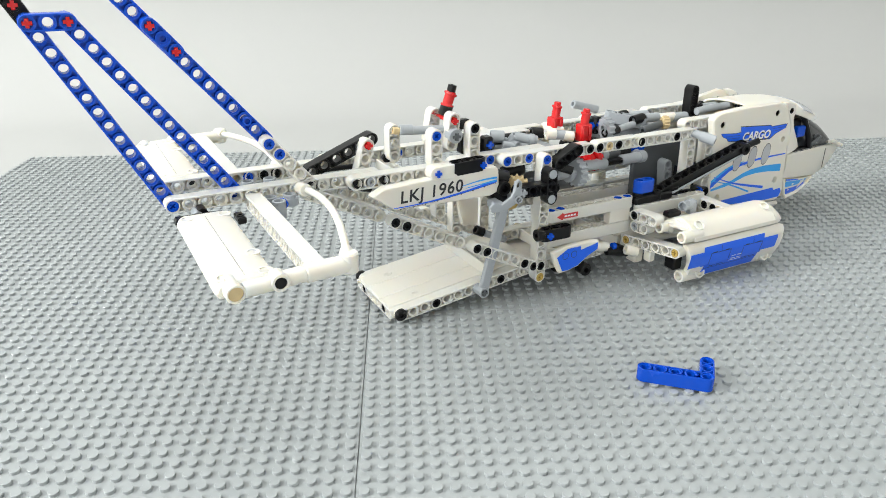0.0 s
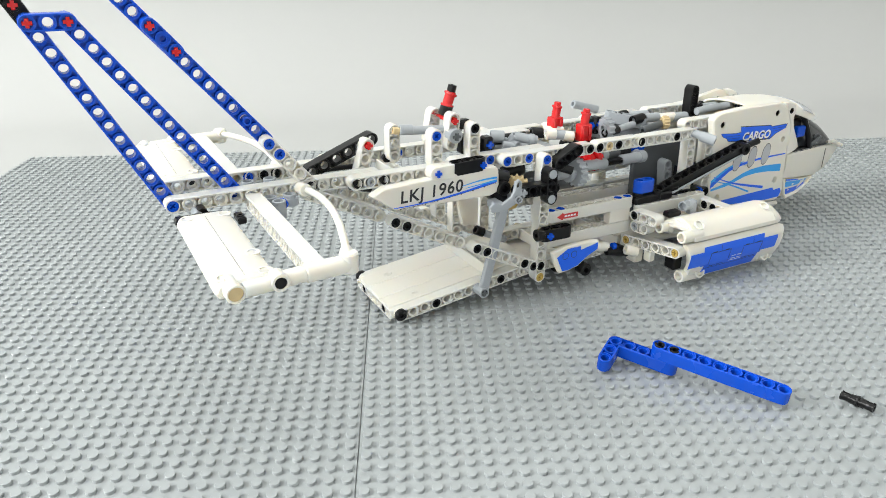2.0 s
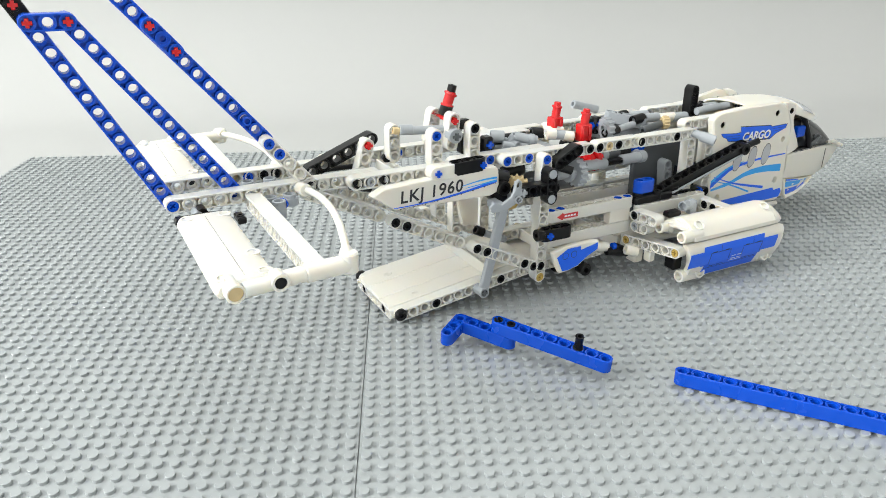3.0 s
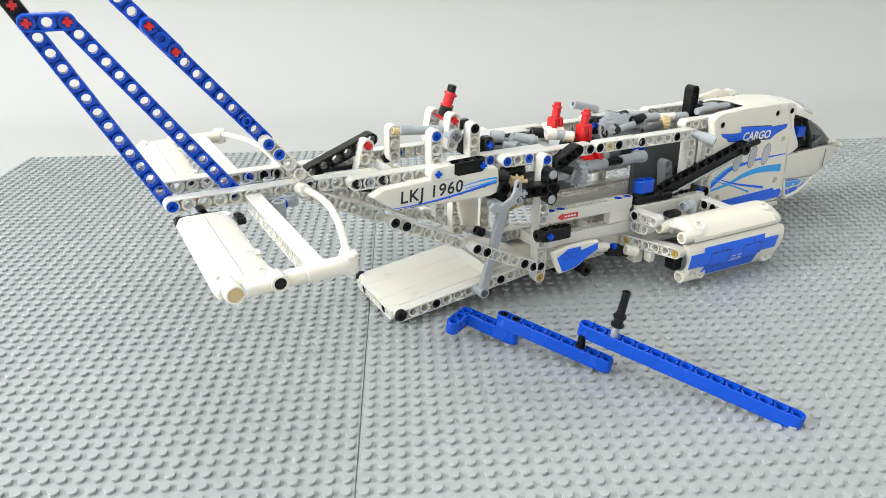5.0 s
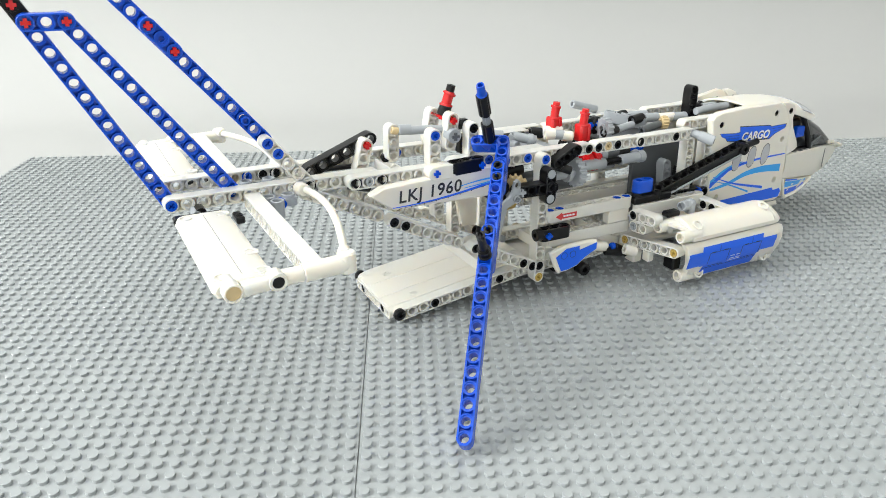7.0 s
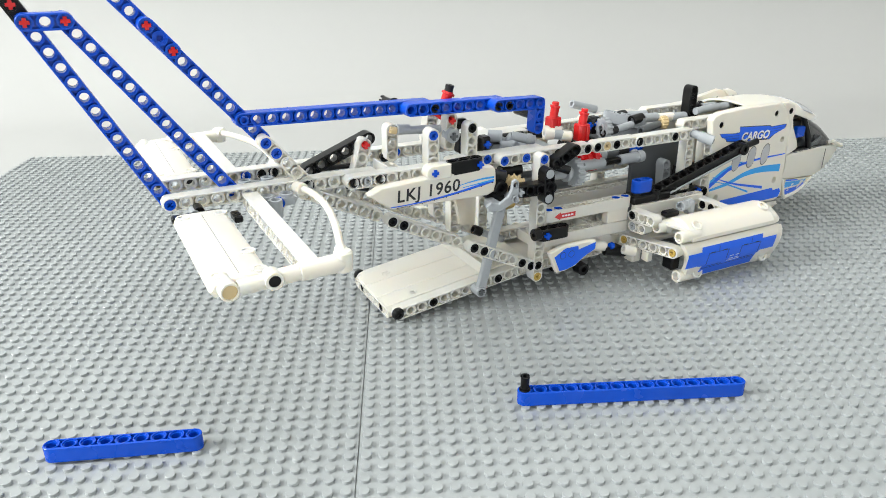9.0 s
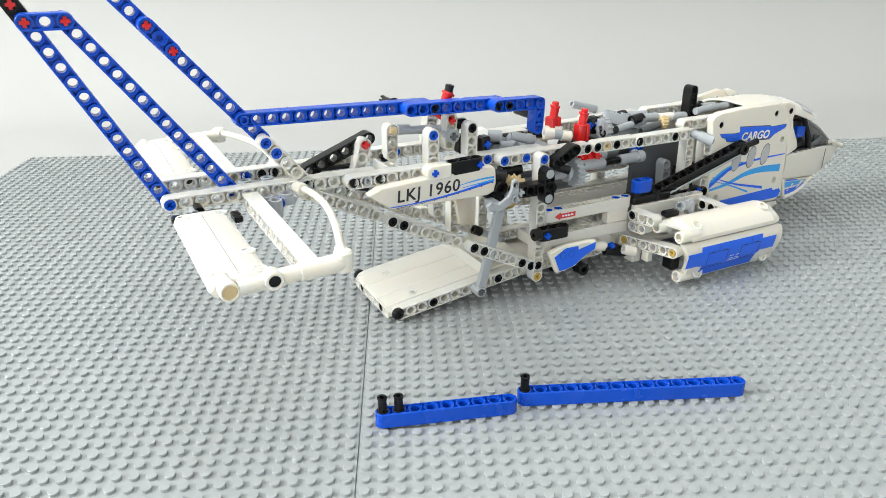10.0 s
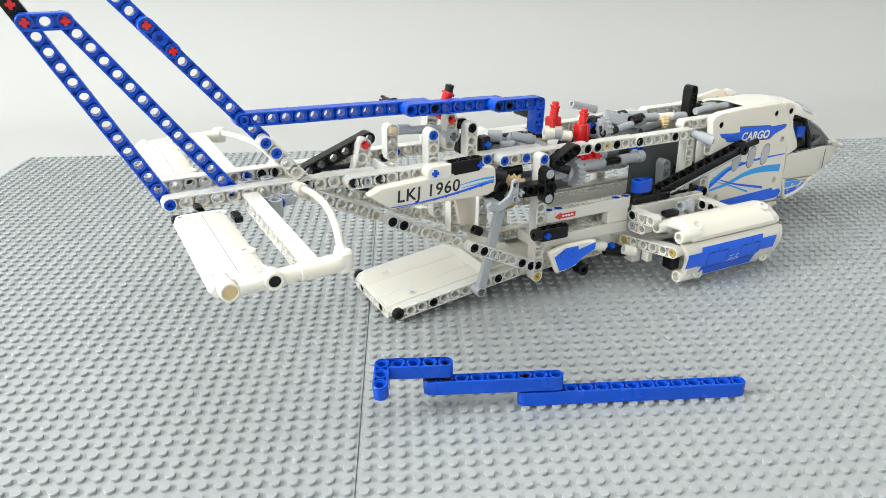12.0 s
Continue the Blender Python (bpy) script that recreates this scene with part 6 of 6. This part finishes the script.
    key(etr, [
        (0, 12.00, -8.00, 0.50, 0.0, 90.0, -3.8), (5.3, 12.00, -8.00, 0.50, 0.0, 90.0, -3.8), (5.4, 11.30, 6.23, 0.50, 0.0, 90.0, -3.8), (5.7, 11.30, 6.23,
        0.50, 0.0, 90.0, -3.8), (5.8, 11.37, 6.84, 0.50, 0.0, 90.0, -32.0), (5.9, 10.52, 7.95, 0.50, 0.0, 90.0, -47.0), (6, 10.15, 9.54, 0.50, 0.0, 90.0,
        -57.0), (6.1, 9.46, 10.77, 0.60, 0.0, 90.0, -72.0), (6.2, 8.30, 11.56, 1.22, 180.0, 82.0, 107.0), (6.25, 7.48, 12.65, 4.78, 0.0, 45.0, -70.0), (6.3,
        6.98, 14.75, 5.51, -3.5, 6.1, -59.1), (6.4, 6.65, 14.66, 5.51, -3.5, 6.1, -58.4), (6.5, 7.62, 16.05, 5.24, 9.6, 10.0, -71.6), (6.6, 10.60, 18.49,
        5.24, 9.6, 10.0, -91.1), (6.7, 12.71, 18.57, 5.65, 6.5, 8.6, -115.1), (6.8, 11.54, 20.07, 9.72, -1.6, 17.1, -113.2), (6.9, 12.21, 18.83, 14.96, -16.3,
        28.5, -125.9), (7, 8.88, 19.46, 16.71, -11.7, 35.7, -127.7), (7.1, 5.90, 23.30, 15.18, 55.4, 57.4, -120.1), (7.2, 7.61, 24.93, 15.44, 35.4, 55.6,
        -150.1), (7.55, 10.45, 26.79, 19.95, 58.0, 42.0, -145.1), (7.95, 12.28, 29.72, 20.36, 78.1, 26.1, -147.7), (8.3, 11.60, 29.43, 17.00, 89.9, 16.9,
        -152.0), (8.6, 11.60, 29.43, 14.50, 89.9, 16.9, -152.0), (12, 11.60, 29.43, 14.50, 89.9, 16.9, -152.0)
    ])
    key(etl, [
        (0, 7.00, -8.00, 0.50, 0.0, 90.0, -3.8), (5.4, 7.00, -8.00, 0.50, 0.0, 90.0, -3.8), (5.5, 8.30, 6.43, 0.50, 0.0, 90.0, -3.8), (5.7, 8.30, 6.43, 0.50,
        0.0, 90.0, -3.8), (5.8, 8.83, 8.42, 0.50, 0.0, 90.0, -32.0), (5.9, 8.48, 10.15, 0.50, 0.0, 90.0, -47.0), (6, 8.51, 12.06, 0.50, 0.0, 90.0, -57.0),
        (6.1, 8.54, 13.63, 0.60, 0.0, 90.0, -72.0), (6.2, 7.43, 14.40, 1.64, 180.0, 82.0, 107.0), (6.25, 6.76, 14.64, 2.66, 0.0, 45.0, -70.0), (6.3, 6.66,
        14.93, 2.53, -3.5, 6.1, -59.1), (6.4, 6.32, 14.83, 2.53, -3.5, 6.1, -58.4), (6.5, 7.94, 16.70, 2.32, 9.6, 10.0, -71.6), (6.6, 11.11, 18.99, 2.32, 9.6,
        10.0, -91.1), (6.7, 13.21, 18.82, 2.70, 6.5, 8.6, -115.1), (6.8, 11.80, 20.92, 6.86, -1.6, 17.1, -113.2), (6.9, 12.34, 20.43, 12.43, -16.3, 28.5,
        -125.9), (7, 9.45, 21.19, 14.33, -11.7, 35.7, -127.7), (7.1, 8.76, 23.30, 14.26, 55.4, 57.4, -120.1), (7.2, 10.23, 24.43, 14.06, 35.4, 55.6, -150.1),
        (7.55, 12.78, 25.31, 18.77, 58.0, 42.0, -145.1), (7.95, 14.08, 27.38, 19.80, 78.1, 26.1, -147.7), (8.3, 13.01, 26.78, 16.99, 89.9, 16.9, -152.0),
        (8.6, 13.01, 26.78, 14.49, 89.9, 16.9, -152.0), (12, 13.01, 26.78, 14.49, 89.9, 16.9, -152.0)
    ])
    key(ebr, [
        (0, 13.00, -10.00, 0.50, 0.0, 90.0, -3.8), (5.5, 13.00, -10.00, 0.50, 0.0, 90.0, -3.8), (5.6, 12.79, 6.13, 0.50, 0.0, 90.0, -3.8), (5.7, 12.79, 6.13,
        0.50, 0.0, 90.0, -3.8), (5.8, 12.64, 6.04, 0.50, 0.0, 90.0, -32.0), (5.9, 11.55, 6.86, 0.50, 0.0, 90.0, -47.0), (6, 10.96, 8.28, 0.50, 0.0, 90.0,
        -57.0), (6.1, 9.93, 9.35, 0.60, 0.0, 90.0, -72.0), (6.2, 8.73, 10.14, 1.01, 180.0, 82.0, 107.0), (6.25, 7.85, 11.65, 5.84, 0.0, 45.0, -70.0), (6.3,
        7.14, 14.66, 7.00, -3.5, 6.1, -59.1), (6.4, 6.81, 14.57, 7.00, -3.5, 6.1, -58.4), (6.5, 7.47, 15.73, 6.69, 9.6, 10.0, -71.6), (6.6, 10.34, 18.24,
        6.69, 9.6, 10.0, -91.1), (6.7, 12.46, 18.44, 7.12, 6.5, 8.6, -115.1), (6.8, 11.40, 19.65, 11.16, -1.6, 17.1, -113.2), (6.9, 12.15, 18.02, 16.22,
        -16.3, 28.5, -125.9), (7, 8.60, 18.60, 17.90, -11.7, 35.7, -127.7), (7.1, 4.47, 23.29, 15.64, 55.4, 57.4, -120.1), (7.2, 6.30, 25.19, 16.13, 35.4,
        55.6, -150.1), (7.55, 9.29, 27.52, 20.54, 58.0, 42.0, -145.1), (7.95, 11.38, 30.88, 20.64, 78.1, 26.1, -147.7), (8.3, 10.90, 30.75, 17.00, 89.9, 16.9,
        -152.0), (8.6, 10.90, 30.75, 14.50, 89.9, 16.9, -152.0), (12, 10.90, 30.75, 14.50, 89.9, 16.9, -152.0)
    ])
    key(ebl, [
        (0, 6.00, -10.00, 0.50, 0.0, 90.0, -3.8), (5.6, 6.00, -10.00, 0.50, 0.0, 90.0, -3.8), (5.7, 6.81, 6.53, 0.50, 0.0, 90.0, -3.8), (5.8, 7.56, 9.22,
        0.50, 0.0, 90.0, -32.0), (5.9, 7.45, 11.24, 0.50, 0.0, 90.0, -47.0), (6, 7.70, 13.32, 0.50, 0.0, 90.0, -57.0), (6.1, 8.07, 15.05, 0.60, 0.0, 90.0,
        -72.0), (6.2, 7.00, 15.82, 1.85, 180.0, 82.0, 107.0), (6.25, 6.39, 15.64, 1.60, 0.0, 45.0, -70.0), (6.3, 6.50, 15.02, 1.05, -3.5, 6.1, -59.1), (6.4,
        6.16, 14.92, 1.05, -3.5, 6.1, -58.4), (6.5, 8.09, 17.02, 0.87, 9.6, 10.0, -71.6), (6.6, 11.36, 19.24, 0.87, 9.6, 10.0, -91.1), (6.7, 13.46, 18.95,
        1.23, 6.5, 8.6, -115.1), (6.8, 11.94, 21.34, 5.42, -1.6, 17.1, -113.2), (6.9, 12.40, 21.24, 11.16, -16.3, 28.5, -125.9), (7, 9.73, 22.06, 13.13,
        -11.7, 35.7, -127.7), (7.1, 10.19, 23.30, 13.80, 55.4, 57.4, -120.1), (7.2, 11.53, 24.18, 13.37, 35.4, 55.6, -150.1), (7.55, 13.94, 24.57, 18.18,
        58.0, 42.0, -145.1), (7.95, 14.98, 26.22, 19.52, 78.1, 26.1, -147.7), (8.3, 13.72, 25.46, 16.99, 89.9, 16.9, -152.0), (8.6, 13.72, 25.46, 14.49, 89.9,
        16.9, -152.0), (12, 13.72, 25.46, 14.49, 89.9, 16.9, -152.0)
    ])
    key(b2, [
        (0, 44.00, 7.00, 0.49, 0.0, -0.0, 0.5), (7.5, 44.00, 7.00, 0.49, 0.0, -0.0, 0.5), (8.5, 10.47, 7.47, 0.49, 0.0, -0.0, 0.5), (12, 10.47, 7.47, 0.49,
        0.0, -0.0, 0.5)
    ])
    key(pinf, [
        (0, 44.00, 7.00, 0.99, 0.0, -0.0, 0.5), (7.5, 44.00, 7.00, 0.99, 0.0, -0.0, 0.5), (8.5, 10.47, 7.47, 0.99, 0.0, -0.0, 0.5), (12, 10.47, 7.47, 0.99,
        0.0, -0.0, 0.5)
    ])
    key(n2, [
        (0, -42.00, 2.50, 0.49, 0.0, -0.0, 4.9), (8.5, -32.00, 3.00, 0.49, 0.0, -0.0, 4.9), (8.8, -24.58, 3.23, 0.49, 0.0, -0.0, 4.9), (8.9, -19.70, 3.05,
        0.49, 0.0, -0.0, 13.5), (9, -17.61, 3.84, 0.49, 0.0, -0.0, 3.6), (9.1, -13.90, 4.08, 0.49, 0.0, -0.0, 2.0), (9.2, -11.50, 3.82, 0.49, 0.0, -0.0, 1.9),
        (9.3, -10.13, 3.94, 0.49, 0.0, -0.0, 0.8), (9.4, -7.64, 3.71, 0.49, 0.0, -0.0, 3.7), (9.5, -5.05, 3.71, 0.49, 0.0, -0.0, 0.0), (9.6, -2.70, 3.44,
        0.49, 0.0, -0.0, 2.1), (9.7, -2.65, 3.52, 0.49, 0.0, -0.0, 0.8), (9.8, -2.65, 3.52, 0.49, 0.0, -0.0, 0.8), (9.9, -0.38, 4.16, 0.49, 0.0, -0.0, 9.1),
        (10, 1.43, 5.77, 0.49, 0.0, -0.0, 6.3), (10.1, 3.40, 5.71, 0.70, -0.0, -10.0, 17.4), (10.2, 4.85, 5.81, 0.86, -0.0, -23.3, 9.0), (10.3, 4.52, 7.88,
        1.95, 0.0, -0.0, -3.0), (10.4, 4.54, 7.90, 1.49, 0.0, -0.0, -3.4), (11.8, 4.54, 7.90, 1.49, 0.0, -0.0, -3.4), (11.9, 4.46, 7.81, 1.35, -0.0, -2.1,
        -2.9), (12, 4.46, 7.81, 1.35, -0.0, -2.1, -2.9)
    ])
    key(ping, [
        (0, -4.00, -6.00, 1.00, 0.0, -0.0, 0.0), (9.6, -4.00, -6.00, 1.00, 0.0, -0.0, 0.0), (9.7, -2.65, 3.52, 0.99, 0.0, -0.0, 0.8), (9.8, -2.65, 3.52, 0.99,
        0.0, -0.0, 0.8), (9.9, -0.38, 4.16, 0.99, 0.0, -0.0, 9.1), (10, 1.43, 5.77, 0.99, 0.0, -0.0, 6.3), (10.1, 3.32, 5.69, 1.19, -0.0, -10.0, 17.4), (10.2,
        4.65, 5.78, 1.32, -0.0, -23.3, 9.0), (10.3, 4.52, 7.88, 2.45, 0.0, -0.0, -3.0), (10.4, 4.54, 7.90, 1.99, 0.0, -0.0, -3.4), (11.8, 4.54, 7.90, 1.99,
        0.0, -0.0, -3.4), (11.9, 4.44, 7.81, 1.85, -0.0, -2.1, -2.9), (12, 4.44, 7.81, 1.85, -0.0, -2.1, -2.9)
    ])
    key(pinh, [
        (0, 1.00, -6.00, 1.00, 0.0, -0.0, 0.0), (9.7, 1.00, -6.00, 1.00, 0.0, -0.0, 0.0), (9.8, -1.65, 3.53, 0.99, 0.0, -0.0, 0.8), (9.9, 0.61, 4.32, 0.99,
        0.0, -0.0, 9.1), (10, 2.42, 5.88, 0.99, 0.0, -0.0, 6.3), (10.1, 4.26, 5.98, 1.37, -0.0, -10.0, 17.4), (10.2, 5.56, 5.92, 1.71, -0.0, -23.3, 9.0),
        (10.3, 5.52, 7.83, 2.45, 0.0, -0.0, -3.0), (10.4, 5.54, 7.85, 1.99, 0.0, -0.0, -3.4), (11.8, 5.54, 7.85, 1.99, 0.0, -0.0, -3.4), (11.9, 5.44, 7.76,
        1.88, -0.0, -2.1, -2.9), (12, 5.44, 7.76, 1.88, -0.0, -2.1, -2.9)
    ])
    key(l2, [
        (0, 40.00, 3.00, 0.49, 0.0, -0.0, -7.1), (10.3, 34.00, 3.10, 0.49, 0.0, -0.0, -7.1), (10.5, 30.91, 3.22, 0.49, 0.0, -0.0, -7.1), (10.6, 28.33, 3.18,
        0.49, 0.0, -0.0, -6.2), (10.7, 25.34, 2.90, 0.49, 0.0, -0.0, -7.4), (10.8, 22.19, 3.20, 0.49, 0.0, -0.0, -7.1), (10.9, 19.87, 3.45, 0.49, 0.0, -0.0,
        -7.7), (11, 16.90, 4.01, 0.49, 0.0, -0.0, -7.7), (11.1, 14.10, 4.09, 0.49, 0.0, -0.0, -6.1), (11.2, 11.15, 4.05, 0.49, 0.0, -0.0, -5.6), (11.3, 8.17,
        4.18, 0.49, 0.0, -0.0, -5.7), (11.4, 5.80, 4.54, 0.49, 0.0, -0.0, -4.9), (11.5, 3.05, 4.66, 0.49, 0.0, -0.0, -4.0), (11.6, 0.73, 5.22, 0.49, 0.0,
        -0.0, -4.6), (11.7, -0.45, 6.50, 0.49, 0.0, -0.0, -2.6), (11.8, -0.72, 7.49, 0.49, 0.0, -0.0, -0.6), (11.9, 1.11, 7.55, 0.78, 4.4, -42.0, -6.8), (12,
        1.44, 7.96, 2.58, 6.0, -1.2, -2.6)
    ])
    key(plane, [
        (0, -11.67, 13.23, 12.08, -0.1, 1.0, 25.0), (3.2, -11.67, 13.23, 12.08, -0.1, 1.0, 25.0), (4.8, -11.68, 13.16, 12.08, -0.1, 1.0, 25.0), (6.6, -11.68,
        13.16, 12.08, -0.1, 1.0, 25.0), (7, -11.78, 13.32, 12.08, -0.1, 1.0, 24.9), (7.2, -11.78, 13.32, 12.08, -0.1, 1.0, 24.9), (8.6, -11.93, 13.51, 12.08,
        -0.1, 1.0, 24.6), (12, -11.93, 13.51, 12.08, -0.1, 1.0, 24.6)
    ])


motions()
